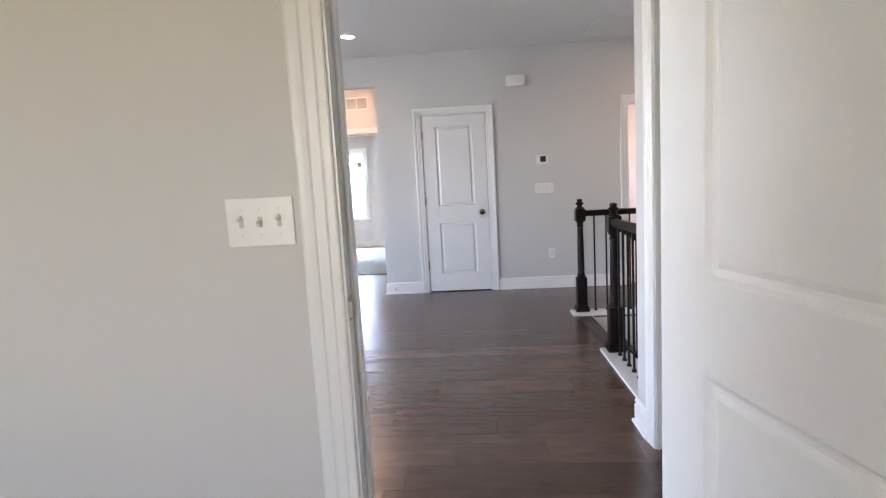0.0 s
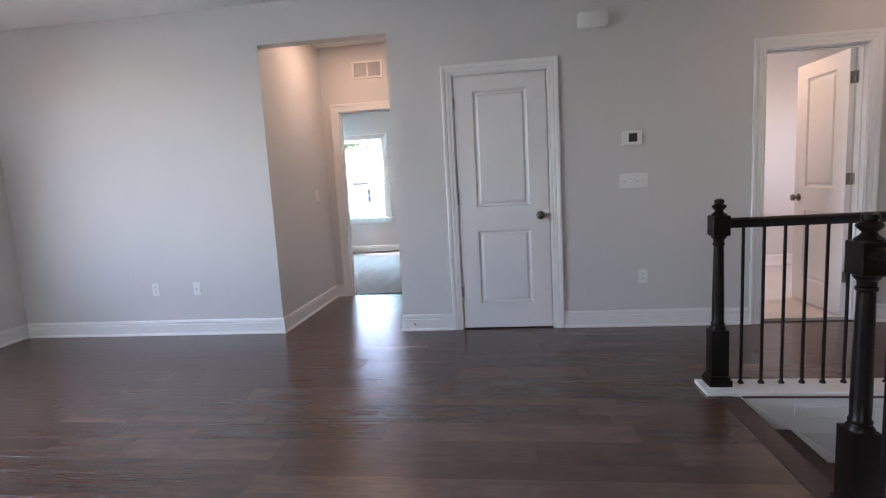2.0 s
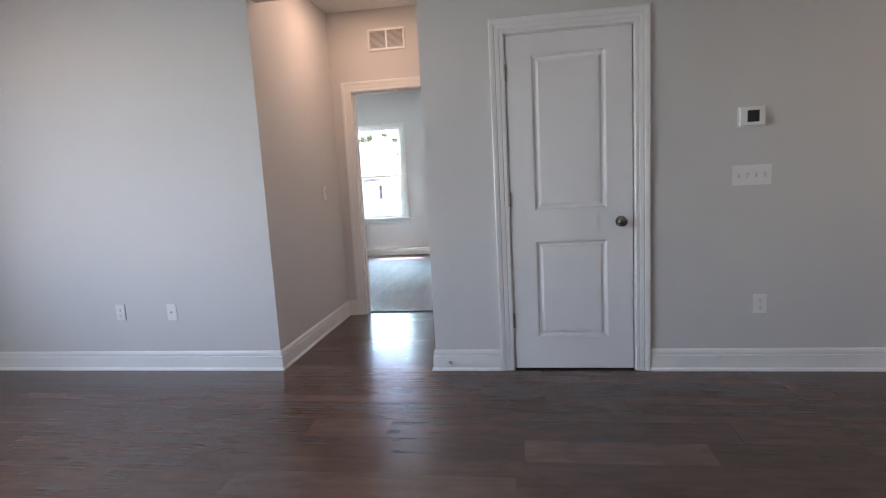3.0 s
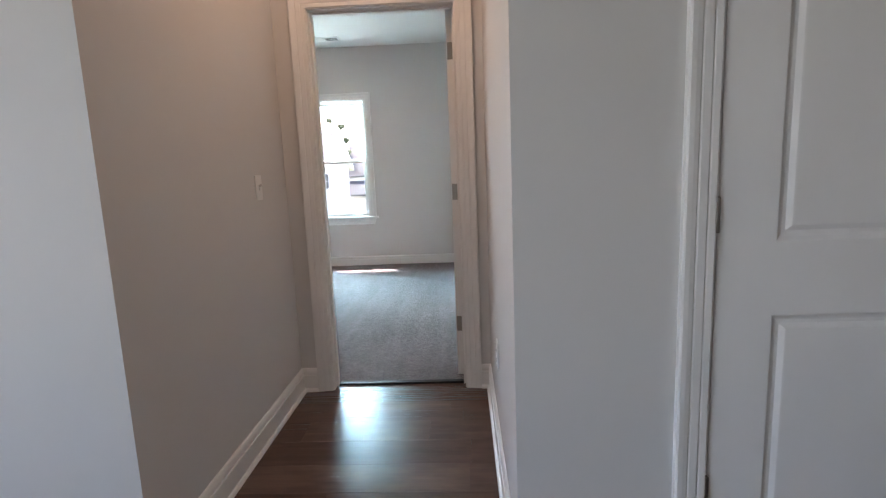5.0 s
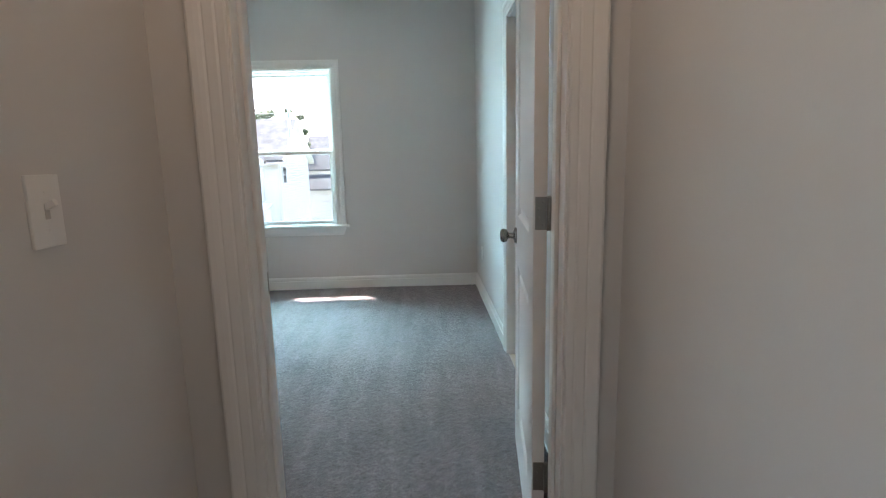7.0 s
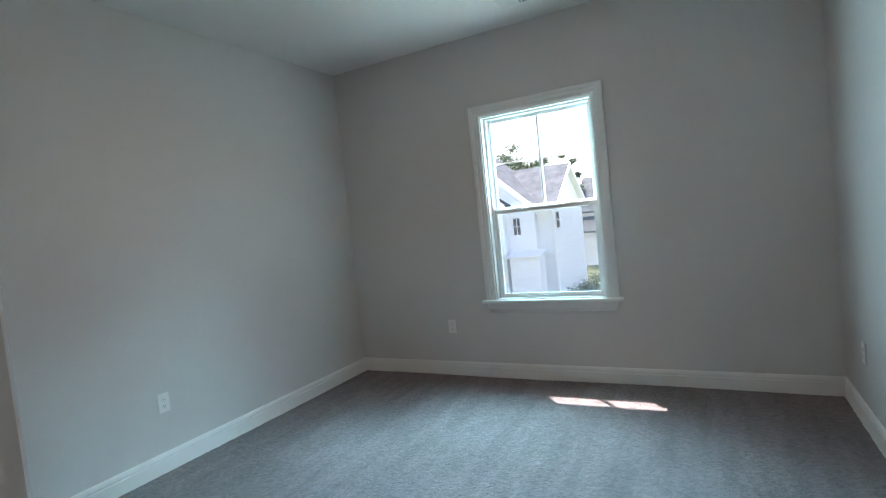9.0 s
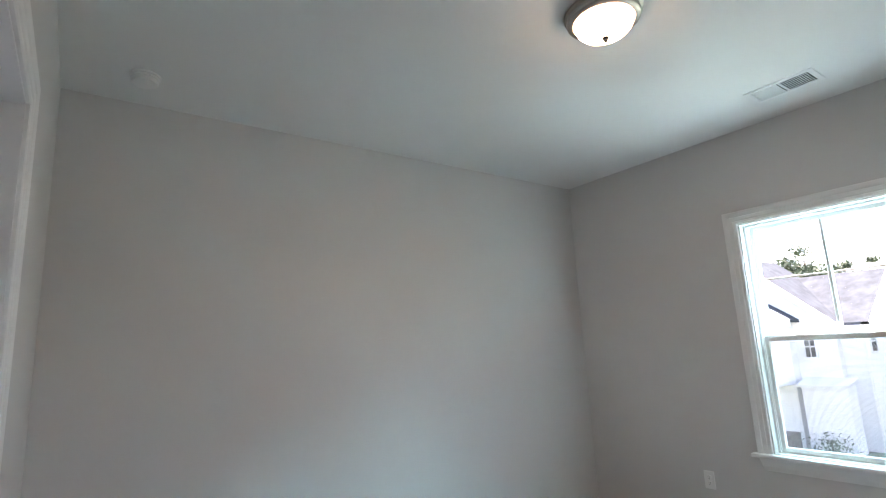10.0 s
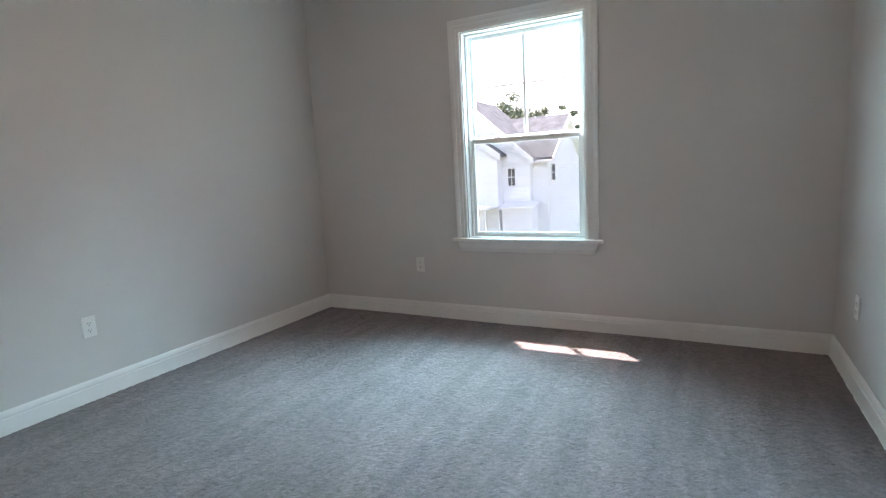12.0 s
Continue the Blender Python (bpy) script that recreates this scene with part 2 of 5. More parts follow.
def loft_bm(rings, closed_ends=True):
    """Skins rings of equally many points."""
    bm = bmesh.new()
    made = [[bm.verts.new(p) for p in ring] for ring in rings]
    n = len(made[0])
    for lo, hi in zip(made, made[1:]):
        for k in range(n):
            bm.faces.new((lo[k], lo[(k + 1) % n], hi[(k + 1) % n], hi[k]))
    if closed_ends:
        bm.faces.new(made[0][::-1])
        bm.faces.new(made[-1])
    bmesh.ops.recalc_face_normals(bm, faces=bm.faces[:])
    return bm


def join_bm(*several):
    out = bmesh.new()
    for bm in several:
        tmp = bpy.data.meshes.new("tmp")
        bm.to_mesh(tmp)
        bm.free()
        out.from_mesh(tmp)
        bpy.data.meshes.remove(tmp)
    return out


def moved(bm, m):
    bmesh.ops.transform(bm, matrix=m, verts=bm.verts[:])
    return bm


def smooth_mesh(me, degrees=35):
    for p in me.polygons:
        p.use_smooth = True
    me.set_sharp_from_angle(angle=radians(degrees))


def part(name, bm, material, parent=None, label="", smooth=0):
    """Links a bmesh as one mesh object, under a thing or a part where one is given."""
    me = bpy.data.meshes.new(name)
    bm.normal_update()
    bm.to_mesh(me)
    bm.free()
    me.materials.append(material)
    if smooth:
        smooth_mesh(me, smooth)
    ob = new(name, me)
    if parent is not None:
        ob.parent = parent
    if label:
        tagged(ob, label)
    return ob


def thing(name, m, label, category, group="", kind=""):
    ob = new(name)
    ob.empty_display_size = 0.1
    ob.matrix_world = m
    return tagged(ob, label, category, group, kind)


def structure(name, bm, material, label, category, smooth=0):
    return tagged(part(name, bm, material, None, "", smooth), label, category, "", "structure")


def wall_bm(along, lo, hi, a0, a1, z0, z1, openings=()):
    """A wall of real thickness: along 'x' or 'y', between lo and hi across, with openings (a0, a1, z0, z1)."""
    aa = sorted({a0, a1, *[v for o in openings for v in o[:2]]})
    zz = sorted({z0, z1, *[v for o in openings for v in o[2:]]})
    bm = bmesh.new()
    cache = {}

    def vert(a, c, z):
        key = (round(a, 5), round(c, 5), round(z, 5))
        if key not in cache:
            cache[key] = bm.verts.new((a, c, z) if along == "x" else (c, a, z))
        return cache[key]

    def solid(i, j):
        if not (0 <= i < len(aa) - 1 and 0 <= j < len(zz) - 1):
            return False
        ca, cz = (aa[i] + aa[i + 1]) / 2, (zz[j] + zz[j + 1]) / 2
        return not any(o[0] < ca < o[1] and o[2] < cz < o[3] for o in openings)

    for i in range(len(aa) - 1):
        for j in range(len(zz) - 1):
            if not solid(i, j):
                continue
            p, q, r, s = aa[i], aa[i + 1], zz[j], zz[j + 1]
            for c in (lo, hi):
                bm.faces.new([vert(p, c, r), vert(q, c, r), vert(q, c, s), vert(p, c, s)])
            for di, dj, ends in ((-1, 0, ((p, r), (p, s))), (1, 0, ((q, r), (q, s))), (0, -1, ((p, r), (q, r))), (0, 1, ((p, s), (q, s)))):
                if not solid(i + di, j + dj):
                    (b0, w0), (b1, w1) = ends
                    bm.faces.new([vert(b0, lo, w0), vert(b1, lo, w1), vert(b1, hi, w1), vert(b0, hi, w0)])
    bmesh.ops.recalc_face_normals(bm, faces=bm.faces[:])
    return bm


BASE_PROFILE = [(0.0, 0.0), (0.026, 0.0), (0.026, 0.008), (0.022, 0.016), (0.015, 0.019), (0.015, 0.095), (0.0095, 0.098), (0.0095, 0.104),
                (0.0130, 0.108), (0.0118, 0.120), (0.008, 0.130), (0.004, 0.135), (0.0, 0.135)]


def baseboard(p0, p1, nrm, m0=0, m1=0, z=0.0):
    """A moulded board along a wall from p0 to p1, standing out along nrm; m: +1 wraps an outer corner, -1 an inner one."""
    p0, p1, nrm = Vector((*p0, z)), Vector((*p1, z)), Vector((*nrm, 0))
    way = (p1 - p0).normalized()
    rings = [[p0 - way * d * m0 + nrm * d + Vector((0, 0, h)) for d, h in BASE_PROFILE],
             [p1 + way * d * m1 + nrm * d + Vector((0, 0, h)) for d, h in BASE_PROFILE]]
    return structure("baseboard", loft_bm(rings), TRIM, "white painted moulded baseboard with shoe strip along the wall", "baseboard")


CASE_PROFILE = [(0.0, 0.0), (0.0, 0.009), (0.004, 0.012), (0.018, 0.012), (0.022, 0.0110), (0.027, 0.014), (0.046, 0.0155), (0.050, 0.0142),
                (0.055, 0.0175), (0.066, 0.020), (0.079, 0.021), (0.085, 0.018), (0.085, 0.0)]


def casing_bm(a0, a1, z1, z0=0.0):
    """Mitred moulding round three sides of an opening, in the x-z plane, standing out along -y."""
    rings = [[(a0 - u, -v, z0) for u, v in CASE_PROFILE], [(a0 - u, -v, z1 + u) for u, v in CASE_PROFILE],
             [(a1 + u, -v, z1 + u) for u, v in CASE_PROFILE], [(a1 + u, -v, z0) for u, v in CASE_PROFILE]]
    return loft_bm(rings)


def ring_faces(bm, rects):
    """Nested rectangles (x0, x1, z0, z1, y) joined to a moulded field; the last one is filled."""
    loops = [[bm.verts.new(p) for p in ((x0, y, z0), (x1, y, z0), (x1, y, z1), (x0, y, z1))] for x0, x1, z0, z1, y in rects]
    for a, b in zip(loops, loops[1:]):
        for k in range(4):
            bm.faces.new((a[k], a[(k + 1) % 4], b[(k + 1) % 4], b[k]))
    bm.faces.new(loops[-1])


def leaf_bm(w, h=2.03, t=0.035):
    """A moulded two-panel door leaf: hinge edge at x=0, from y=0 to y=t."""
    bm = bmesh.new()
    s = 0.146
    xs, zs = (0, s, w - s, w), (0, 0.20, 0.806, 0.996, h - 0.118, h)
    for side in (0, 1):
        y, sign = (0, 1) if side == 0 else (t, -1)
        for i in range(3):
            for j in range(5):
                x0, x1, z0, z1 = xs[i], xs[i + 1], zs[j], zs[j + 1]
                if i == 1 and j in (1, 3):
                    steps = ((0, 0), (0.003, 0.0008), (0.012, 0.0095), (0.018, 0.0115), (0.027, 0.0115), (0.040, 0.0045), (0.045, 0.004))
                    ring_faces(bm, [(x0 + d, x1 - d, z0 + d, z1 - d, y + sign * k) for d, k in steps])
                else:
                    bm.faces.new([bm.verts.new(p) for p in ((x0, y, z0), (x1, y, z0), (x1, y, z1), (x0, y, z1))])
    for x in (0, w):
        bm.faces.new([bm.verts.new(p) for p in ((x, 0, 0), (x, t, 0), (x, t, h), (x, 0, h))])
    for z in (0, h):
        bm.faces.new([bm.verts.new(p) for p in ((0, 0, z), (w, 0, z), (w, t, z), (0, t, z))])
    bmesh.ops.remove_doubles(bm, verts=bm.verts[:], dist=1e-5)
    bmesh.ops.recalc_face_normals(bm, faces=bm.faces[:])
    return bm


KNOB_PROFILE = [(0.0, 0.0), (0.032, 0.0), (0.033, 0.003), (0.030, 0.008), (0.020, 0.011), (0.012, 0.014), (0.011, 0.030), (0.014, 0.034),
                (0.024, 0.039), (0.028, 0.047), (0.028, 0.055), (0.024, 0.062), (0.014, 0.066), (0.0, 0.067)]


def hinge(parent, y, z, side, metal=None):
    """A butt hinge on a leaf's edge: barrel with knuckles and the plate let into the edge."""
    barrel = lathe_bm([(0.0, -0.046), (0.0062, -0.045)] + [(r, zz) for k in range(5) for r, zz in
             ((0.0068, -0.043 + k * 0.0172), (0.0068, -0.0268 + k * 0.0172), (0.0058, -0.0264 + k * 0.0172))] + [(0.0066, 0.043), (0.004, 0.047), (0.0, 0.048)], 10)
    bms = [moved(barrel, pose(-0.004, y - side * 0.005, z)), box_bm(-0.0016, 0.0004, min(y, y + side * 0.031), max(y, y + side * 0.031), z - 0.044, z + 0.044, 0.0006, 1)]
    for dy, dz in ((0.010, -0.030), (0.022, -0.012), (0.010, 0.030), (0.022, 0.012)):
        bms.append(moved(lathe_bm([(0.0, 0.0), (0.0042, 0.0), (0.0030, 0.0010), (0.0, 0.0012)], 8), pose(-0.0016, y + side * dy, z + dz, 0, -90)))
    return part("hinge", join_bm(*bms), metal or NICKEL, parent, "satin nickel butt hinge", 40)


def doorway(name, m, w, depth, label, head=2.045, both=True, stop_at=0.045):
    """A cased opening in a wall, in its own frame: x along the wall from 0 to w, y from 0 (front face) to depth."""
    top = thing(name, m, label, "door", "", "structure")
    jb = join_bm(box_bm(-0.018, 0.0, -0.001, depth + 0.001, 0, head + 0.018), box_bm(w, w + 0.018, -0.001, depth + 0.001, 0, head + 0.018),
                 box_bm(0.0, w, -0.001, depth + 0.001, head, head + 0.018))
    part("jamb", jb, TRIM, top)
    st = join_bm(box_bm(0.0, 0.011, stop_at, stop_at + 0.035, 0, head - 0.011, 0.002, 1), box_bm(w - 0.011, w, stop_at, stop_at + 0.035, 0, head - 0.011, 0.002, 1),
                 box_bm(0.0, w, stop_at, stop_at + 0.035, head - 0.011, head, 0.002, 1))
    part("stop", st, TRIM, top)
    part("casing", casing_bm(-0.006, w + 0.006, head + 0.006), TRIM, top)
    if both:
        part("casing", moved(casing_bm(-(w + 0.006), 0.006, head + 0.006), pose(0, depth, 0, 0, 0, 180)), TRIM, top)
    return top


def strike(parent, x, y, z, face=1):
    """A strike plate let into a jamb that faces along x."""
    bm = join_bm(box_bm(x, x + face * 0.002, y - 0.016, y + 0.016, z - 0.029, z + 0.029), box_bm(x + face * 0.0005, x + face * 0.012, y - 0.021, y - 0.015, z - 0.020, z + 0.020, 0.001, 1))
    plate = part("strike_plate", bm, NICKEL, parent, "satin nickel strike plate")
    # dark patch painted for the shade in the latch hole
    part("latch_hole", box_bm(x + face * 0.0018, x + face * 0.0026, y - 0.008, y + 0.006, z - 0.013, z + 0.013), DARK, plate)


# ---------------------------------------------------------------- the plan
CEIL, BED_CEIL = 2.74, 2.74
Y_A0, Y_A1 = 1.21, 1.33            # wall between the first room and the living room
Y_B0, Y_B1 = 6.0, 6.12             # wall with the closet door
Y_D0, Y_D1 = 7.43, 7.55            # wall with the bedroom door
Y_W0, Y_W1 = 11.257, 11.414         # outer wall with the window
X_L, X_R = -4.2, 4.4               # living room, left and right
BX0, BX1 = -4.198, -0.582          # bedroom, left and right
HX0, HX1 = -1.688, -0.616          # hall to the bedroom
CARPET_Z = 0.012

# ---------------------------------------------------------------- walls, floors, ceilings
WALL_LABEL = "light greige painted drywall with a faint roller texture"


def wall(name, *args, material=WALL):
    return structure(name, wall_bm(*args), material, WALL_LABEL, "wall")


LEAF_A, OPEN_A = 0.765, (0.180, 0.950)
SIDE_DOOR = (1.46, 2.264)
CLOSET_B = (-0.103, 0.625)
BED_DOOR = (-1.505, -0.760)
RIGHT_DOOR = (2.213, 2.895)
BATH_DOOR = (8.57, 9.338)
NICHE = (-2.80, -2.03)
HEAD = 2.045
wall("wall_first_room", "x", Y_A0, Y_A1, X_L - 0.12, 1.25, -0.3, CEIL, [(OPEN_A[0] - 0.018, OPEN_A[1] + 0.018, -0.3, HEAD + 0.018)])
wall("wall_side", "y", 1.25, 1.37, Y_A0, 2.53, -0.3, CEIL, [(SIDE_DOOR[0] - 0.018, SIDE_DOOR[1] + 0.018, -0.3, HEAD + 0.018)])
wall("wall_closet", "x", Y_B0, Y_B1, X_L - 0.12, X_R + 0.12, -0.3, CEIL,
     [(HX0, HX1, -0.3, 2.42), (CLOSET_B[0] - 0.018, CLOSET_B[1] + 0.018, -0.3, HEAD + 0.018), (RIGHT_DOOR[0] - 0.018, RIGHT_DOOR[1] + 0.018, -0.3, HEAD + 0.018)])
wall("wall_hall_left", "y", HX0 - 0.12, HX0, Y_B1, Y_D0, -0.3, CEIL)
wall("wall_hall_right", "y", HX1, HX1 + 0.12, Y_B1, Y_D0, -0.3, CEIL)
wall("wall_bedroom_near", "x", Y_D0, Y_D1, BX0 - 0.12, BX1 + 0.12, -0.3, CEIL,
     [(BED_DOOR[0] - 0.018, BED_DOOR[1] + 0.018, -0.3, HEAD + 0.018), (NICHE[0] - 0.018, NICHE[1] + 0.018, -0.3, HEAD + 0.018)])
wall("wall_bedroom_left", "y", BX0 - 0.12, BX0, Y_D1, Y_W1, -0.3, CEIL)
wall("wall_bedroom_right", "y", BX1, BX1 + 0.12, Y_D1, Y_W1, -0.3, CEIL, [(BATH_DOOR[0] - 0.018, BATH_DOOR[1] + 0.018, -0.3, HEAD + 0.018)])
WIN = (-2.812, -1.947, 0.648, 2.104)
wall("wall_window", "x", Y_W0, Y_W1, BX0 - 0.12, BX1 + 0.12, -0.3, CEIL, [WIN])
wall("wall_living_left", "y", X_L - 0.12, X_L, -3.0, Y_B0, -0.3, CEIL, [(2.1, 4.7, 0.80, 2.40)])
# both openings are invented, for the side-room and stairwell fill lamps
wall("wall_living_right", "y", X_R, X_R + 0.12, -3.0, 8.6, -3.2, CEIL, [(6.85, 7.75, 1.05, 2.15), (2.6, 3.6, -2.3, -0.7)])
wall("wall_start_back", "x", -3.0, -2.88, X_L, X_R, -0.3, CEIL, [(-1.7, -0.1, 0.75, 2.25)])
wall("wall_start_right", "y", 2.2, 2.32, -2.88, Y_A0, -0.3, CEIL)
wall("wall_side_room", "x", 2.44, 2.53, 1.37, X_R, -3.2, CEIL)
wall("wall_side_room_near", "x", Y_A0, Y_A1, 1.37, X_R, -0.3, CEIL)
wall("wall_closet_back", "x", 6.9, 7.0, HX1 + 0.12, 1.4, -0.3, CEIL)
wall("wall_niche_back", "x", 6.55, 6.65, X_L, HX0 - 0.12, -0.3, CEIL)
wall("wall_laundry_left", "y", 1.95, 2.05, Y_B1, 8.6, -0.3, CEIL)
wall("wall_laundry_back", "x", 8.5, 8.6, 2.05, X_R, -0.3, CEIL)
wall("wall_bath_far", "x", 9.75, 9.87, BX1 + 0.12, 1.9, -0.3, CEIL)
wall("wall_bath_near", "x", 7.63, 7.74, BX1 + 0.12, 1.9, -0.3, CEIL)
wall("wall_bath_right", "y", 1.78, 1.9, 7.74, 9.75, -0.3, CEIL)


def slab(name, x0, x1, y0, y1, z0, z1, material, label, category):
    return structure(name, box_bm(x0, x1, y0, y1, z0, z1), material, label, category)


CL = "flat white painted drywall ceiling"
slab("ceiling_living", X_L - 0.12, X_R + 0.12, -3.0, Y_B1, CEIL, CEIL + 0.1, CEILING, CL, "ceiling")
slab("ceiling_hall", X_L - 0.12, X_R + 0.12, Y_B1, Y_D1, CEIL, CEIL + 0.1, CEILING, CL, "ceiling")
slab("ceiling_bedroom", BX0, BX1, Y_D1, Y_W0, BED_CEIL, BED_CEIL + 0.1, CEILING, CL, "ceiling")
slab("ceiling_bath", BX1 + 0.001, X_R + 0.12, Y_D1, 9.9, CEIL, CEIL + 0.1, CEILING, CL, "ceiling")
TILE = plain("beige_floor_tile", (0.55, 0.49, 0.42), 0.35, vary=0.06, grain=40, large=4)
VINYLFLOOR = plain("pale_vinyl_floor", (0.62, 0.58, 0.54), 0.4, vary=0.05, grain=40, large=4)
slab("floor_bath", BX1 + 0.005, 1.8, 7.7, 9.8, -0.1, 0.008, TILE, "beige tile floor of the bathroom", "floor")
slab("floor_laundry", 2.0, X_R, Y_B1, 8.55, -0.1, 0.004, VINYLFLOOR, "pale vinyl floor of the side room", "floor")
slab("floor_side_room", 1.37, X_R, Y_A1, 2.44, -0.1, 0.004, VINYLFLOOR, "pale floor of the side room", "floor")
SUB = plain("floor_seam", (0.006, 0.004, 0.003), 0.7, vary=0.1)
# boards lie on this; the stairwell is left open
WELL = (1.46, X_R, 2.53, 4.655)
floor = structure("floor", join_bm(box_bm(X_L, WELL[0], -2.88, Y_B0, -0.2, -0.004), box_bm(WELL[0], X_R, WELL[3], Y_B0, -0.2, -0.004),
                                   box_bm(HX0, HX1, Y_B0, Y_D0 + 0.075, -0.2, -0.004), box_bm(-0.7, 1.4, Y_B0, 6.9, -0.2, -0.004), box_bm(1.9, X_R, Y_B0, Y_B0 + 0.07, -0.2, -0.004)),
                  SUB, "dark hand-scraped hardwood floor boards laid across the room", "floor")

# carpet: one soft sheet with a fine pile
def carpet_sheet(name, x0, x1, y0, y1, step, label):
    xs, ys = np.arange(x0, x1 + step / 2, step), np.arange(y0, y1 + step / 2, step)
    rng = np.random.default_rng(5)
    gx, gy = np.meshgrid(xs, ys)
    gz = CARPET_Z + rng.normal(0, 0.0008, gx.shape) + 0.0015 * np.sin(gx * 3.1 + gy * 1.7)
    gx = gx + rng.normal(0, step * 0.18, gx.shape)
    gy = gy + rng.normal(0, step * 0.18, gy.shape)
    gx[:, 0], gx[:, -1], gy[0], gy[-1] = x0, x1, y0, y1
    n, m = gx.shape
    idx = np.arange(n * m).reshape(n, m)
    quads = np.stack([idx[:-1, :-1], idx[:-1, 1:], idx[1:, 1:], idx[1:, :-1]], -1).reshape(-1, 4)
    me = bpy.data.meshes.new(name)
    me.from_pydata(np.stack([gx, gy, gz], -1).reshape(-1, 3).tolist(), [], quads.tolist())
    me.materials.append(CARPET)
    return tagged(new(name, me), label, "carpet", "", "structure")


slab("floor_bedroom", BX0, BX1, Y_D0 + 0.075, Y_W0, -0.2, 0.0, GREYPLATE, "floor under the bedroom carpet", "floor")
carpet_sheet("carpet", BX0, BX1, Y_D0 + 0.085, Y_W0, 0.011, "grey cut pile wall-to-wall carpet with vacuum streaks")
slab("floor_niche", X_L, HX0 - 0.12, 6.65, Y_D1, -0.2, 0.010, CARPET, "grey carpet in the closet", "carpet")
structure("threshold", box_bm(BED_DOOR[0], BED_DOOR[1], Y_D0 + 0.055, Y_D0 + 0.088, -0.004, 0.012, 0.004, 2), ESPRESSO, "dark wooden transition strip under the bedroom door", "threshold")

# ---------------------------------------------------------------- baseboards
for args in (((X_L, Y_B0), (HX0, Y_B0), (0, -1), -1, 1), ((HX1, Y_B0), (CLOSET_B[0] - 0.091, Y_B0), (0, -1), 1, 0),
             ((CLOSET_B[1] + 0.091, Y_B0), (RIGHT_DOOR[0] - 0.091, Y_B0), (0, -1)), ((RIGHT_DOOR[1] + 0.091, Y_B0), (X_R, Y_B0), (0, -1)),
             ((HX0, Y_B0), (HX0, Y_D0), (1, 0), 1, -1), ((HX1, Y_B0), (HX1, Y_D0), (-1, 0), 1, -1),
             ((HX0, Y_D0), (BED_DOOR[0] - 0.091, Y_D0), (0, -1), -1, 0), ((BED_DOOR[1] + 0.091, Y_D0), (HX1, Y_D0), (0, -1), 0, -1),
             ((X_L, Y_A1), (X_L, Y_B0), (1, 0), -1, -1), ((X_L, Y_A1), (OPEN_A[0] - 0.091, Y_A1), (0, 1), -1, 0), ((OPEN_A[1] + 0.091, Y_A1), (1.25, Y_A1), (0, 1), 0, -1),
             ((X_L, Y_A0), (OPEN_A[0] - 0.091, Y_A0), (0, -1), -1, 0), ((OPEN_A[1] + 0.091, Y_A0), (2.2, Y_A0), (0, -1), 0, -1),
             ((1.25, SIDE_DOOR[1] + 0.091), (1.25, 2.53), (-1, 0), 0, 1), ((1.25, 2.53), (1.37, 2.53), (0, 1), 1, 0),
             ((2.05, 8.5), (X_R, 8.5), (0, -1)), ((2.05, Y_B1), (2.05, 8.5), (1, 0))):
    baseboard(*args)
for args in (((BX0, Y_D1), (BX0, Y_W0), (1, 0), -1, -1), ((BX0, Y_W0), (BX1, Y_W0), (0, -1), -1, -1), ((BX1, BATH_DOOR[1] + 0.091), (BX1, Y_W0), (-1, 0), 0, -1),
             ((BX1, Y_D1), (BX1, BATH_DOOR[0] - 0.091), (-1, 0), -1, 0), ((BX0, Y_D1), (NICHE[0] - 0.091, Y_D1), (0, 1), -1, 0),
             ((NICHE[1] + 0.091, Y_D1), (BED_DOOR[0] - 0.091, Y_D1), (0, 1))):
    baseboard(*args, z=-0.006)

# ---------------------------------------------------------------- doors
def leaf(parent, pivot, turn, w, side=1, lift=0.012, jamb=None):
    """A leaf hung on its barrels at pivot, turned so; side: the way its body lies from the barrels. jamb: the way the jamb's plates face."""
    lf = part("leaf", moved(leaf_bm(w), pose(0, 0 if side > 0 else -0.035, 0)), DOOR, parent)
    lf.matrix_world = pose(*pivot, lift, 0, 0, turn) @ pose(0.004, side * (0.005 if turn == 0 else 0.011), 0)
    y0 = 0.0 if side > 0 else -0.035
    for y, rot in ((y0, 90), (y0 + 0.035, -90)):
        part("knob", moved(lathe_bm(KNOB_PROFILE, 24), pose(w - 0.068, y, 0.912, rot)), BRONZE, lf, "dark satin nickel round door knob", 40)
    for z in (0.31, 1.07, 1.82):
        hinge(lf, 0.0, z, side)
        if jamb:
            (dx, dy), (ux, uy) = jamb
            a, b = (pivot[0] + ux * 0.006, pivot[1] + uy * 0.006), (pivot[0] + ux * 0.036 + dx * 0.0018, pivot[1] + uy * 0.036 + dy * 0.0018)
            pl = part("hinge_plate", box_bm(min(a[0], b[0]), max(a[0], b[0]), min(a[1], b[1]), max(a[1], b[1]), z + lift - 0.044, z + lift + 0.044), NICKEL, parent, "satin nickel hinge plate")
            pl.matrix_parent_inverse = parent.matrix_world.inverted()
    part("latch", box_bm(w - 0.0005, w + 0.0015, y0 + 0.006, y0 + 0.029, 0.885, 0.94), NICKEL, lf, "satin nickel latch plate")
    return lf


# closed closet door in the living room
w1 = CLOSET_B[1] - CLOSET_B[0]
door_1 = doorway("door_1", pose(CLOSET_B[0], Y_B0, 0), w1, 0.12, "closed white two-panel closet door with white casing", both=False, stop_at=0.042)
leaf(door_1, (CLOSET_B[0] - 0.001, Y_B0 - 0.003), 0, w1 - 0.010)
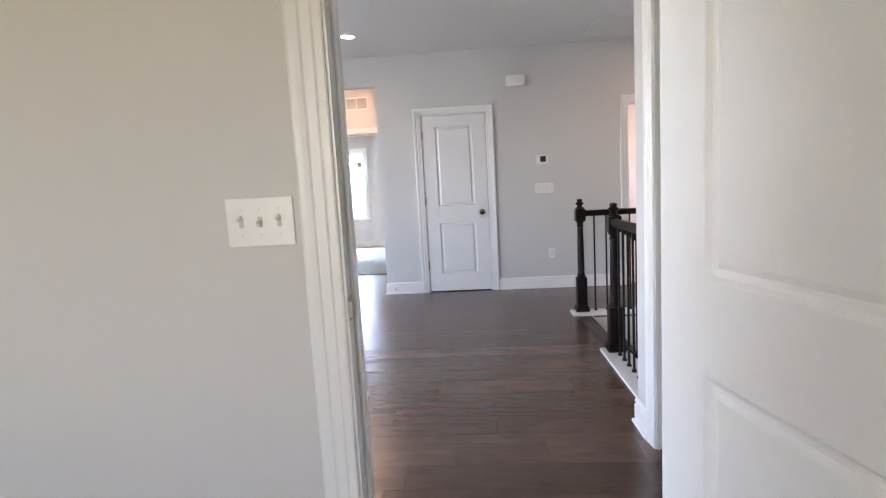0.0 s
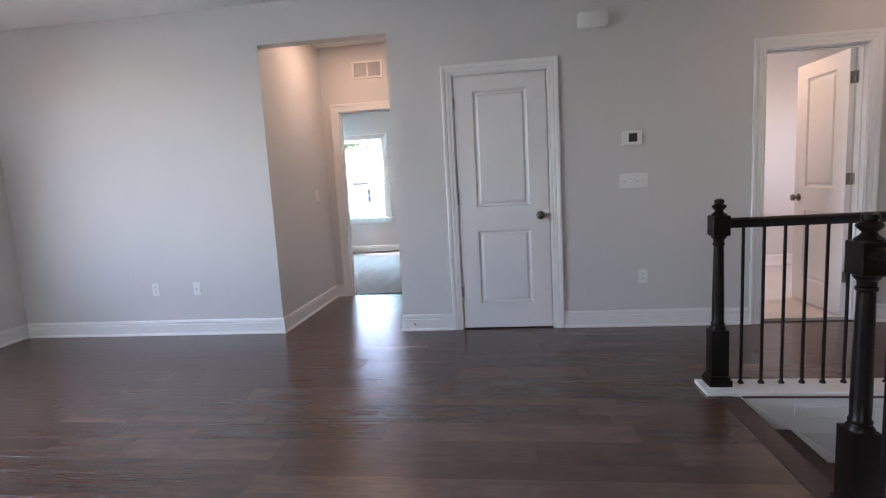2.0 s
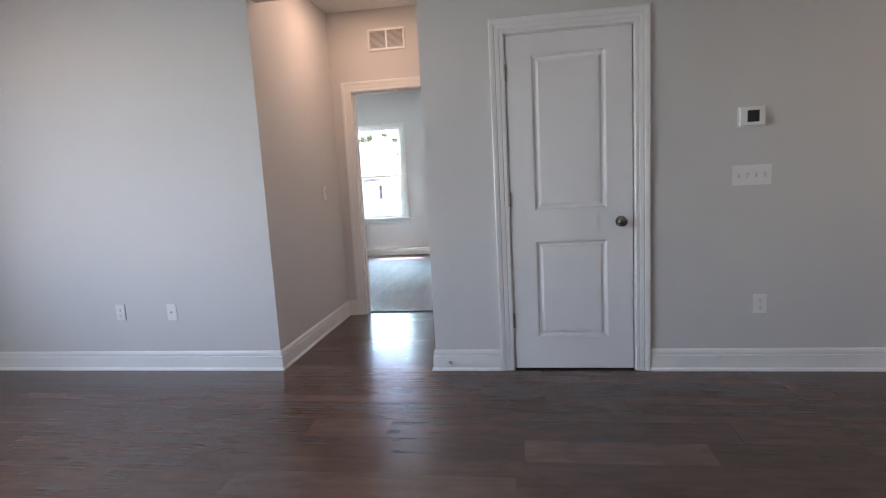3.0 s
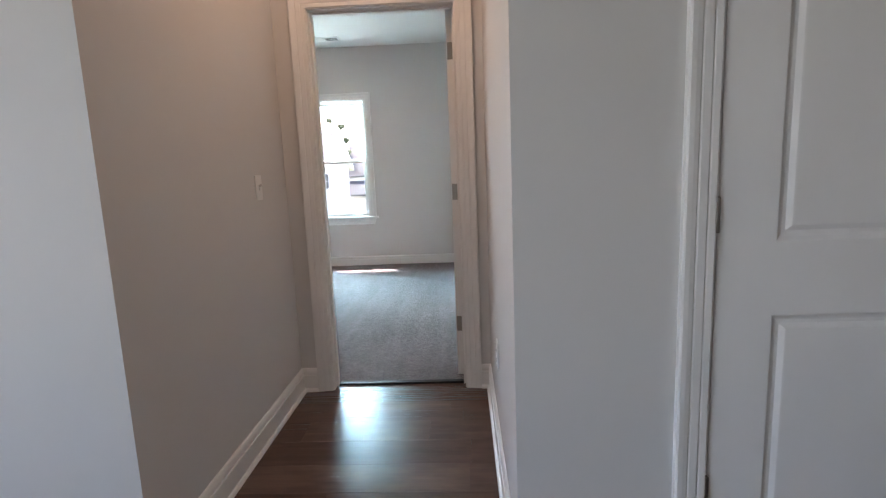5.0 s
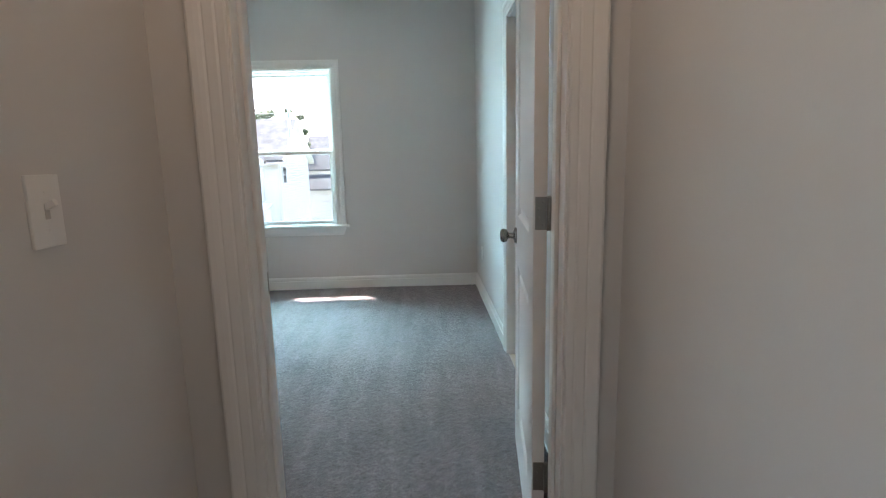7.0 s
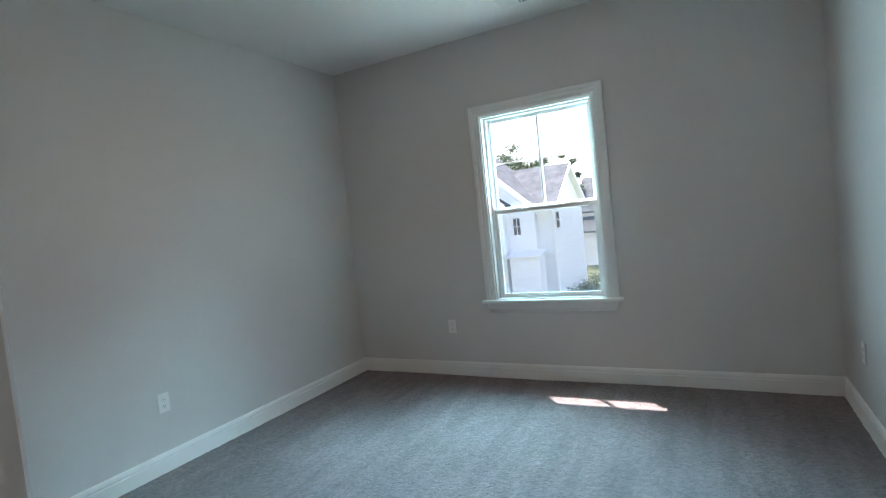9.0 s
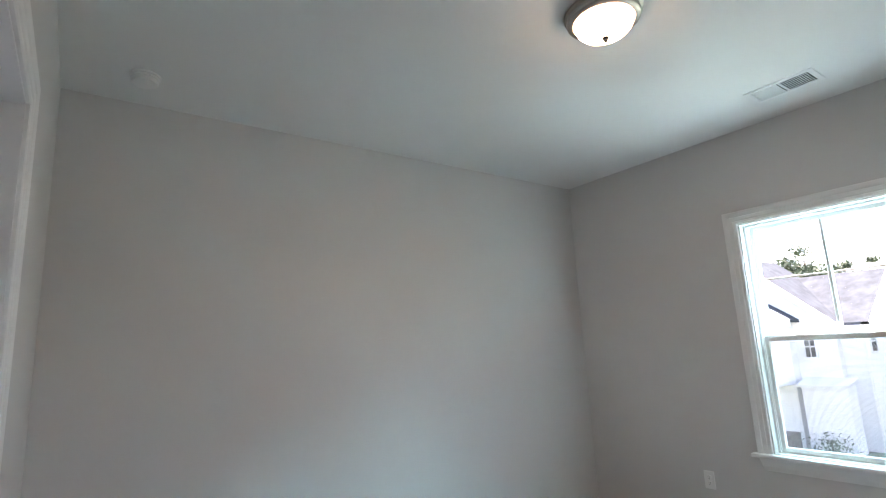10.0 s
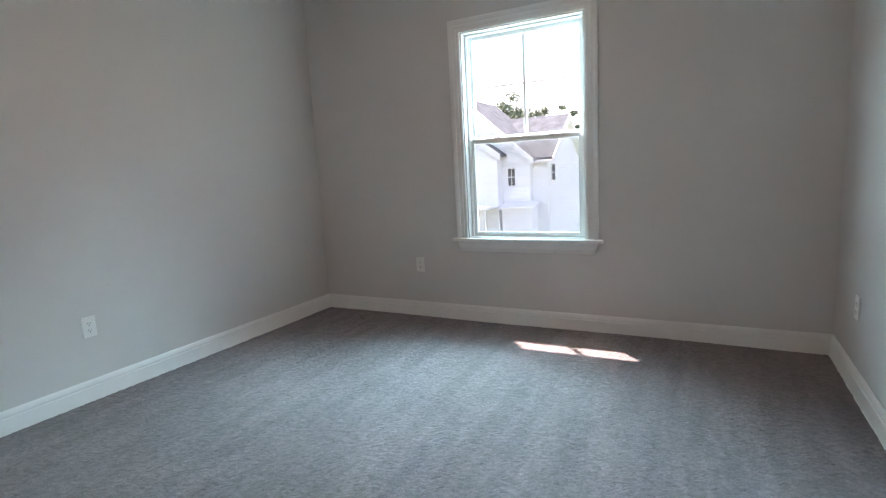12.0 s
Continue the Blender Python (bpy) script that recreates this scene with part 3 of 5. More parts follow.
slab("closet_floor", -0.6, 1.4, 6.05, 6.9, -0.0035, 0.0, SUB, "dark closet floor behind the closed door", "floor")
# first room's door, open against the room
door_2 = doorway("door_2", pose(OPEN_A[0], Y_A0, 0), OPEN_A[1] - OPEN_A[0], 0.12, "open white two-panel door with white casing", stop_at=0.045)
leaf(door_2, (OPEN_A[1] - 0.001, Y_A0 - 0.006), -79, LEAF_A, -1)
strike(door_2, 0.0, 0.020, 0.94)
# side door past the first doorway, open into its room
door_3 = doorway("door_3", pose(1.25, SIDE_DOOR[1], 0, 0, 0, -90), SIDE_DOOR[1] - SIDE_DOOR[0], 0.12, "open white side door with white casing", stop_at=0.045)
leaf(door_3, (1.376, SIDE_DOOR[1] + 0.001), -4, 0.80, -1, jamb=((0, -1), (-1, 0)))
# bedroom door, open into the bedroom
door_4 = doorway("door_4", pose(BED_DOOR[0], Y_D0, 0), BED_DOOR[1] - BED_DOOR[0], 0.12, "white bedroom door standing open over grey carpet", stop_at=0.045)
leaf(door_4, (BED_DOOR[1] + 0.001, Y_D1 + 0.006), 83.5, 0.762, 1, 0.022, jamb=((-1, 0), (0, -1)))
strike(door_4, 0.0, 0.100, 0.930)
# door at the end of the railing, open into a bright side room
door_5 = doorway("door_5", pose(RIGHT_DOOR[0], Y_B0, 0), RIGHT_DOOR[1] - RIGHT_DOOR[0], 0.12, "open white door to a bright side room", stop_at=0.045)
leaf(door_5, (RIGHT_DOOR[1] + 0.001, Y_B1 + 0.006), 91, 0.67, 1, jamb=((-1, 0), (0, -1)))
# bathroom door off the bedroom, open into the bathroom
door_6 = doorway("door_6", pose(BX1, BATH_DOOR[1], 0, 0, 0, -90), BATH_DOOR[1] - BATH_DOOR[0], 0.12, "white bathroom door standing open", stop_at=0.045)
leaf(door_6, (BX1 + 0.126, BATH_DOOR[1] + 0.001), -2, 0.755, -1, 0.018, jamb=((0, -1), (-1, 0)))
# bedroom closet opening
doorway("door_7", pose(NICHE[1], Y_D1, 0, 0, 0, 180), NICHE[1] - NICHE[0], 0.12, "white cased closet opening in the bedroom", both=False)

# ---------------------------------------------------------------- bedroom window
def build_window():
    x0, x1, z0, z1 = WIN
    top = thing("window_1", pose((x0 + x1) / 2, Y_W0, z0), "white vinyl double-hung window with casing, sill and four upper panes", "window", "", "structure")

    def put(name, bm, material=VINYL, parent=top, label="", smooth=0):
        ob = part(name, bm, material, parent, label, smooth)
        if parent is top:
            ob.matrix_world = Matrix.Identity(4)
        return ob

    # interior casing on three sides, stool and apron
    put("casing", moved(casing_bm(x0, x1, z1, z0), pose(0, Y_W0, 0)), TRIM)
    put("window_sill", box_bm(x0 - 0.112, x1 + 0.112, Y_W0 - 0.052, Y_W0, z0 - 0.022, z0, 0.006, 3), TRIM)
    put("window_sill", box_bm(x0 + 0.001, x1 - 0.001, Y_W0 + 0.001, Y_W0 + 0.076, z0 - 0.012, z0 + 0.005, 0.001, 1), TRIM)
    rings = []
    for d, h in ((0.0, 0.0), (0.017, 0.0), (0.016, -0.05), (0.013, -0.062), (0.008, -0.078), (0.0, -0.08)):
        rings.append((d, z0 - 0.022 + h))
    a0, a1 = x0 - 0.084, x1 + 0.084
    ap = [[(a0 + (z0 - 0.022 - z) * 0.35, Y_W0 - d, z) for d, z in rings], [(a1 - (z0 - 0.022 - z) * 0.35, Y_W0 - d, z) for d, z in rings]]
    put("apron", loft_bm(ap), TRIM)
    # vinyl frame
    t = 0.024
    put("window_frame", join_bm(box_bm(x0, x0 + t, Y_W0 + 0.045, Y_W0 + 0.14, z0, z1, 0.002, 1), box_bm(x1 - t, x1, Y_W0 + 0.045, Y_W0 + 0.14, z0, z1, 0.002, 1),
                                box_bm(x0 + t, x1 - t, Y_W0 + 0.045, Y_W0 + 0.14, z1 - t, z1, 0.002, 1), box_bm(x0 + t, x1 - t, Y_W0 + 0.075, Y_W0 + 0.14, z0 - 0.001, z0 + 0.022, 0.002, 1)))
    put("jamb_return", join_bm(box_bm(x0 - 0.001, x0 + 0.010, Y_W0, Y_W0 + 0.046, z0, z1), box_bm(x1 - 0.010, x1 + 0.001, Y_W0, Y_W0 + 0.046, z0, z1),
                               box_bm(x0 + 0.010, x1 - 0.010, Y_W0, Y_W0 + 0.046, z1 - 0.010, z1 + 0.001)), TRIM)
    put("track", join_bm(*[box_bm(xa, xa + 0.006, ya, ya + 0.006, z0 + 0.02, z1 - t) for xa in (x0 + t, x1 - t - 0.006) for ya in (Y_W0 + 0.050, Y_W0 + 0.088)]))
    mid = 1.345

    def sash(name, ya, lo, hi, stile, bottom, head):
        a, b = x0 + t + 0.003, x1 - t - 0.003
        s = put(name, join_bm(box_bm(a, a + stile, ya, ya + 0.030, lo, hi, 0.003, 2), box_bm(b - stile, b, ya, ya + 0.030, lo, hi, 0.003, 2),
                              box_bm(a + stile, b - stile, ya, ya + 0.030, lo, lo + bottom, 0.003, 2), box_bm(a + stile, b - stile, ya, ya + 0.030, hi - head, hi, 0.003, 2)))
        return s, (a + stile, b - stile, lo + bottom, hi - head)

    low, gl = sash("lower_sash", Y_W0 + 0.056, z0 + 0.006, mid + 0.018, 0.027, 0.032, 0.032)
    up, gu = sash("upper_sash", Y_W0 + 0.094, mid - 0.016, z1 - t + 0.004, 0.027, 0.052, 0.030)
    for s, g, y in ((low, gl, Y_W0 + 0.070), (up, gu, Y_W0 + 0.108)):
        pane = part("pane", box_bm(g[0] - 0.004, g[1] + 0.004, y, y + 0.004, g[2] - 0.004, g[3] + 0.004), GLASS, s, "clear glass pane")
        pane.visible_shadow = False
    cx, cz = (gu[0] + gu[1]) / 2, 1.727
    part("muntin", join_bm(box_bm(cx - 0.009, cx + 0.009, Y_W0 + 0.097, Y_W0 + 0.107, gu[2], gu[3], 0.0015, 1), box_bm(cx - 0.010, cx + 0.010, Y_W0 + 0.118, Y_W0 + 0.130, gu[2], gu[3], 0.0015, 1)), VINYL, up, "thin white grille bar")
    part("muntin", box_bm(gu[0], gu[1], Y_W0 + 0.1125, Y_W0 + 0.1165, cz - 0.006, cz + 0.006, 0.0015, 1), VINYL, up, "thin white grille bar")
    for x in ((x0 + x1) / 2 - 0.2, (x0 + x1) / 2 + 0.2):
        part("sash_lock", join_bm(box_bm(x - 0.03, x + 0.03, Y_W0 + 0.058, Y_W0 + 0.084, mid + 0.018, mid + 0.024, 0.002, 1), box_bm(x - 0.018, x + 0.022, Y_W0 + 0.062, Y_W0 + 0.074, mid + 0.024, mid + 0.034, 0.003, 2)), VINYL, low)
    # half insect screen outside the lower sash: fine level wires in a frame
    # wires are unseen, level only and spaced to stop the steep sun
    verts, faces = [], []
    z = z0 + 0.03
    ya = Y_W0 + 0.132
    while z < mid + 0.012:
        k = len(verts)
        r = 0.0006
        for x in (x0 + t, x1 - t):
            verts += [(x, ya - r, z - r), (x, ya + r, z - r), (x, ya, z + r)]
        faces += [(k, k + 1, k + 4, k + 3), (k + 1, k + 2, k + 5, k + 4), (k + 2, k, k + 3, k + 5)]
        z += 0.0030
    me = bpy.data.meshes.new("screen_mesh")
    me.from_pydata(verts, [], faces)
    me.materials.append(GREYPLATE)
    sc = new("insect_screen", me)
    sc.parent = top
    sc.matrix_world = Matrix.Identity(4)
    tagged(sc, "fine grey insect screen wires", kind="stuff")
    return top


build_window()


# ---------------------------------------------------------------- unseen windows that let the day in
def side_window(name, m, w, h):
    top = thing(name, m, "plain white-framed window, unseen, letting in daylight", "window", "", "structure")
    t = 0.05
    part("window_frame", join_bm(box_bm(0, t, 0.04, 0.1, 0, h), box_bm(w - t, w, 0.04, 0.1, 0, h), box_bm(t, w - t, 0.04, 0.1, 0, t), box_bm(t, w - t, 0.04, 0.1, h - t, h), box_bm(t, w - t, 0.05, 0.09, h / 2 - 0.02, h / 2 + 0.02)), VINYL, top)
    part("casing", casing_bm(0, w, h), TRIM, top)
    part("window_sill", box_bm(-0.1, w + 0.1, -0.05, 0.04, -0.02, 0.0, 0.004, 1), TRIM, top)
    return top


side_window("window_2", pose(X_L, 2.1, 0.80, 0, 0, 90), 2.6, 1.6)
side_window("window_3", pose(-0.1, -2.88, 0.75, 0, 0, 180), 1.6, 1.5)
# invented opening that carries the side room's fill lamp
side_window("window_4", pose(X_R, 7.75, 1.05, 0, 0, -90), 0.9, 1.1)


# ---------------------------------------------------------------- stairs and railing
NX, NY1, NY2, NX3 = 1.42, 4.768, 3.605, 2.82


def newel(parent, x, y, h=1.056):
    """A turned newel post: square foot with a base, turned shaft, square head block, ball cap."""
    bms = [box_bm(x - 0.060, x + 0.060, y - 0.060, y + 0.060, 0.018, 0.055, 0.006, 2), box_bm(x - 0.052, x + 0.052, y - 0.052, y + 0.052, 0.055, 0.075, 0.006, 2),
           box_bm(x - 0.045, x + 0.045, y - 0.045, y + 0.045, 0.075, 0.335, 0.005, 2),
           moved(lathe_bm([(0.0, 0.330), (0.043, 0.332), (0.043, 0.340), (0.036, 0.350), (0.033, 0.358), (0.036, 0.366), (0.030, 0.376), (0.031, 0.44), (0.029, 0.60), (0.026, 0.76),
                           (0.025, 0.80), (0.031, 0.806), (0.031, 0.814), (0.026, 0.820), (0.028, 0.836), (0.038, 0.846), (0.040, 0.856), (0.0, 0.858)], 24), pose(x, y, 0)),
           box_bm(x - 0.045, x + 0.045, y - 0.045, y + 0.045, 0.855, 0.965, 0.010, 3),
           moved(lathe_bm([(0.0, h - 0.095), (0.040, h - 0.093), (0.041, h - 0.085), (0.026, h - 0.074), (0.020, h - 0.064), (0.032, h - 0.052), (0.038, h - 0.044), (0.034, h - 0.036),
                           (0.022, h - 0.028), (0.026, h - 0.018), (0.024, h - 0.008), (0.012, h - 0.001), (0.0, h)], 24), pose(x, y, 0))]
    return part("newel_post", join_bm(*bms), ESPRESSO, parent, "turned espresso-stained newel post with a cap", 35)


RAIL_PROFILE = [(-0.020, -0.050), (0.020, -0.050), (0.022, -0.040), (0.030, -0.032), (0.031, -0.022), (0.026, -0.016), (0.029, -0.008), (0.024, -0.001), (0.012, 0.003),
                (-0.012, 0.003), (-0.024, -0.001), (-0.029, -0.008), (-0.026, -0.016), (-0.031, -0.022), (-0.030, -0.032), (-0.022, -0.040)]


def rail(parent, p0, p1, profile=RAIL_PROFILE, name="handrail"):
    p0, p1 = Vector(p0), Vector(p1)
    flat = Vector((p1.x - p0.x, p1.y - p0.y, 0)).normalized()
    side = Vector((-flat.y, flat.x, 0))
    rings = [[p + side * u + Vector((0, 0, v)) for u, v in profile] for p in (p0, p1)]
    return part(name, loft_bm(rings), ESPRESSO, parent, "", 40)


def baluster(parent, x, y, z0, z1, slope=0.0):
    b = part("baluster", box_bm(x - 0.0065, x + 0.0065, y - 0.0065, y + 0.0065, z0, z1, 0.001, 1), IRON, parent)
    part("shoe", moved(lathe_bm([(0.0, 0.0), (0.016, 0.0), (0.016, 0.006), (0.011, 0.014), (0.009, 0.020), (0.0, 0.020)], 12), pose(x, y, z0)), IRON, b, "", 40)
    return b


def shoe_plate(parent, x0, x1, y0, y1):
    return part("shoe_plate", box_bm(x0, x1, y0, y1, 0.0, 0.020, 0.004, 2), TRIM, parent, "white painted base plate")


RZ = 0.945
far_rail = thing("stair_railing", pose(NX, NY1, 0), "dark wood railing with black iron balusters on a white plate", "railing", "railings round the stairwell")
near_rail = thing("stair_railing", pose(NX, NY2, 0), "dark wood railing with black iron balusters on a white plate", "railing", "railings round the stairwell")
slope_rail = thing("stair_railing", pose(NX, NY2, 0), "sloping dark handrail with iron balusters down the stairs", "railing", "railings round the stairwell")


def settle(top):
    for o in top.children:
        o.matrix_parent_inverse = top.matrix_world.inverted()
    return top


newel(far_rail, NX, NY1)
newel(far_rail, NX3, NY1)
newel(far_rail, 4.2, NY1)
rail(far_rail, (NX + 0.045, NY1, RZ), (NX3 - 0.045, NY1, RZ))
rail(far_rail, (NX3 + 0.045, NY1, RZ), (4.155, NY1, RZ))
shoe_plate(far_rail, NX - 0.100, X_R, WELL[3] - 0.022, NY1 + 0.062)
x = NX + 0.125
while x < 4.15:
    if abs(x - NX3) > 0.07:
        baluster(far_rail, x, NY1, 0.020, RZ - 0.048)
    x += 0.1055
newel(near_rail, NX, NY2)
rail(near_rail, (NX, NY2 - 0.045, RZ), (NX, 2.53, RZ))
shoe_plate(near_rail, NX - 0.095, NX + 0.085, 2.545, NY2 + 0.065)
y = NY2 - 0.115
while y > 2.60:
    baluster(near_rail, NX, y, 0.020, RZ - 0.048)
    y -= 0.1055
RISE, RUN = 0.186, 0.262
SL = RISE / RUN
X0 = NX + 0.04
rail(slope_rail, (NX + 0.045, NY2 + 0.0, RZ - 0.04), (NX + 2.3, NY2, RZ - 0.04 - 2.255 * SL))
base_prof = [(-0.022, -0.022), (0.022, -0.022), (0.022, 0.012), (-0.022, 0.012)]
rail(slope_rail, (NX + 0.05, NY2, 0.045), (NX + 2.3, NY2, 0.045 - 2.25 * SL), base_prof, "bottom_rail")
x = NX + 0.15
while x < NX + 2.2:
    d = x - NX - 0.05
    baluster(slope_rail, x, NY2, 0.055 - d * SL, RZ - 0.085 - d * SL)
    x += 0.1055
for top in (far_rail, near_rail, slope_rail):
    settle(top)

stairs = thing("staircase", pose(X0, 4.2, -0.2), "stairs going down with dark treads and white risers", "stairs")
for k in range(9):
    xa, z = X0 + k * RUN, -k * RISE
    part("riser", box_bm(xa - 0.012, xa, NY2 + 0.05, WELL[3] - 0.006, z - RISE, z - 0.004), TRIM, stairs, "white riser")
    part("tread", box_bm(xa - 0.005, xa + RUN + 0.022, NY2 + 0.05, WELL[3] - 0.006, z - RISE - 0.028, z - RISE, 0.008, 2), TREAD, stairs, "dark wooden tread")
for y0, y1 in ((WELL[3] - 0.022, WELL[3] - 0.004), (NY2 + 0.045, NY2 + 0.063)):
    bm = bmesh.new()
    pts = [(X0 - 0.01, 0.0), (X0 - 0.01, -0.30), (X0 + 2.4, -0.30 - 2.41 * SL), (X0 + 2.4, 0.06 - 2.41 * SL), (X0 + 0.03, 0.0)]
    lo, hi = [bm.verts.new((a, y0, b)) for a, b in pts], [bm.verts.new((a, y1, b)) for a, b in pts]
    bm.faces.new(lo), bm.faces.new(hi[::-1])
    for k in range(5):
        bm.faces.new((lo[k], lo[(k + 1) % 5], hi[(k + 1) % 5], hi[k]))
    bmesh.ops.recalc_face_normals(bm, faces=bm.faces[:])
    part("skirt_board", bm, TRIM, stairs, "white sloping skirt board")
part("nosing", box_bm(WELL[0] - 0.09, WELL[0] + 0.022, NY2 + 0.07, WELL[3] - 0.024, -0.024, 0.001, 0.008, 2), TREAD, stairs, "dark wooden landing nosing")
settle(stairs)
wall("wall_stairwell_far", "x", WELL[3] + 0.002, WELL[3] + 0.12, X0, X_R, -3.2, -0.21, material=STAIRWALL)
structure("stairwell_trim", join_bm(box_bm(X0 + 0.02, X_R, WELL[3] - 0.012, WELL[3] - 0.001, -0.212, -0.002, 0.002, 1), box_bm(X0 + 0.30, X_R, WELL[3] - 0.024, WELL[3] - 0.011, -0.118, -0.060, 0.005, 2)), TRIM, "white trim band below the railing plate", "trim")
wall("wall_stairwell_near", "y", WELL[0] - 0.01, WELL[0] + 0.05, 2.53, NY2 + 0.05, -3.2, -0.004, material=STAIRWALL)
wall("wall_stair_middle", "x", NY2 - 0.05, NY2 + 0.04, X0 + 2.3, X_R, -3.2, -1.6, material=STAIRWALL)
slab("floor_lower", X0 - 0.2, X_R, 2.53, 4.65, -3.3, -3.2, VINYLFLOOR, "floor at the foot of the stairs", "floor")


# ---------------------------------------------------------------- switches, outlets, wall devices
def plate_thing(name, m, label, category, gangs=1, kind="switch"):
    """A wall plate in its own frame: x along the wall, z up, standing out along -y."""
    w = 0.070 + 0.046 * (gangs - 1)
    top = thing(name, m, label, category)
    part("plate", moved(box_bm(-w / 2, w / 2, -0.006, 0.0, -0.057, 0.057, 0.0025, 2), pose(0, 0, 0)), PLASTIC, top)
    for k in range(gangs):
        x = (k - (gangs - 1) / 2) * 0.046
        if kind == "switch":
            # grey plate paints the shadow gap round the toggle
            part("toggle_frame", box_bm(x - 0.0055, x + 0.0055, -0.0068, -0.006, -0.0125, 0.0125, 0.0003, 1), SLOTSHADE, top)
            bm = box_bm(x - 0.0045, x + 0.0045, -0.023, -0.006, -0.0055, 0.0055, 0.0015, 2)
            part("toggle", moved(bm, pose(0, 0, 0.004, 25 if (k % 2) else -25)), PLASTIC, top)
        else:
            for z in (-0.0195, 0.0195):
                part("receptacle", moved(lathe_bm([(0.0, 0.0), (0.0165, 0.0), (0.0165, 0.0016), (0.0, 0.0017)], 20, 0.86), pose(x, -0.006, z, 90)), PLASTIC, top)
                for dx, hh in ((-0.0062, 0.0045), (0.0062, 0.0036)):
                    part("slot", box_bm(x + dx - 0.0012, x + dx + 0.0012, -0.0082, -0.0075, z + 0.002 - hh, z + 0.002 + hh), DARK, top)
                part("slot", box_bm(x - 0.0022, x + 0.0022, -0.0082, -0.0075, z - 0.0115, z - 0.007), DARK, top)
        for z in ((-0.030, 0.030) if kind == "switch" else (0.0,)):
            part("screw", moved(lathe_bm([(0.0, 0.0), (0.003, 0.0), (0.002, 0.0012), (0.0, 0.0014)], 10), pose(x, -0.006, z, 90)), PLASTIC, top)
    return top


OUT = "white duplex outlet on a white plate low on the wall"
plate_thing("light_switch", pose(1.267, Y_B0, 1.159), "white plate with four toggle switches under the thermostat", "switch", 4)
plate_thing("light_switch", pose(-0.012, Y_A0, 1.160), "white glossy plate with three toggle switches beside the door", "switch", 3)
plate_thing("light_switch", pose(HX0, 7.048, 1.169, 0, 0, 90), "single white toggle switch on the hall wall", "switch", 1)
for m in (pose(1.330, Y_B0, 0.406), pose(-2.855, Y_B0, 0.420), pose(HX1, 6.74, 0.45, 0, 0, -90), pose(BX0, 9.291, 0.419, 0, 0, 90), pose(-3.241, Y_W0, 0.428), pose(BX1, 10.78, 0.41, 0, 0, -90)):
    plate_thing("wall_outlet", m, OUT, "outlet", 1, "outlet")
jack = thing("cable_outlet", pose(-2.460, Y_B0, 0.416), "white cable plate with one metal jack low on the wall", "outlet")
part("plate", box_bm(-0.035, 0.035, -0.006, 0, -0.057, 0.057, 0.0025, 2), PLASTIC, jack)
part("jack", moved(lathe_bm([(0.0, 0.0), (0.006, 0.0), (0.0055, 0.008), (0.0, 0.008)], 12), pose(0, -0.006, 0, 90)), NICKEL, jack)

thermostat = thing("thermostat", pose(1.256, Y_B0, 1.483), "white square thermostat with a dark display", "thermostat")
part("wall_plate", box_bm(-0.073, 0.073, -0.007, 0, -0.056, 0.056, 0.004, 2), PLASTIC, thermostat)
part("body", box_bm(-0.066, 0.066, -0.026, -0.007, -0.051, 0.051, 0.006, 3), PLASTIC, thermostat)
part("display", box_bm(-0.028, 0.034, -0.0275, -0.0255, -0.030, 0.034, 0.0015, 1), SCREEN, thermostat, "dark square display")

chime = thing("door_chime", pose(0.977, Y_B0, 2.367), "white plastic door chime box high on the wall", "door chime")
sides = [(-0.088, 0.0), (-0.106, 0.012), (-0.112, 0.040), (-0.112, 0.088), (-0.106, 0.112), (-0.088, 0.124), (0.088, 0.124), (0.106, 0.112), (0.112, 0.088), (0.112, 0.040), (0.106, 0.012), (0.088, 0.0)]
part("cover", loft_bm([[(u * k, -d, (v - 0.062) * k) for u, v in sides] for d, k in ((0.0, 1.0), (0.040, 1.0), (0.050, 0.97), (0.056, 0.90))]), PLASTIC, chime, "", 40)
part("back_plate", box_bm(-0.100, 0.100, -0.006, 0.0, -0.066, 0.066, 0.002, 1), PLASTIC, chime)

stop_ = thing("door_stop", pose(-0.52, Y_B0 - 0.015, 0.055), "small springy door stop with a white tip on the baseboard", "door stop")
part("spring", moved(lathe_bm([(0.0, 0.0), (0.011, 0.0), (0.011, 0.004)] + [(0.0045 + 0.0012 * (k % 2), 0.006 + 0.003 * k) for k in range(16)] + [(0.0, 0.055)], 12), pose(0, 0, 0, 90)), NICKEL, stop_)
part("tip", moved(lathe_bm([(0.0, 0.0), (0.007, 0.0), (0.007, 0.012), (0.004, 0.016), (0.0, 0.016)], 12), pose(0, -0.055, 0, 90)), PLASTIC, stop_)


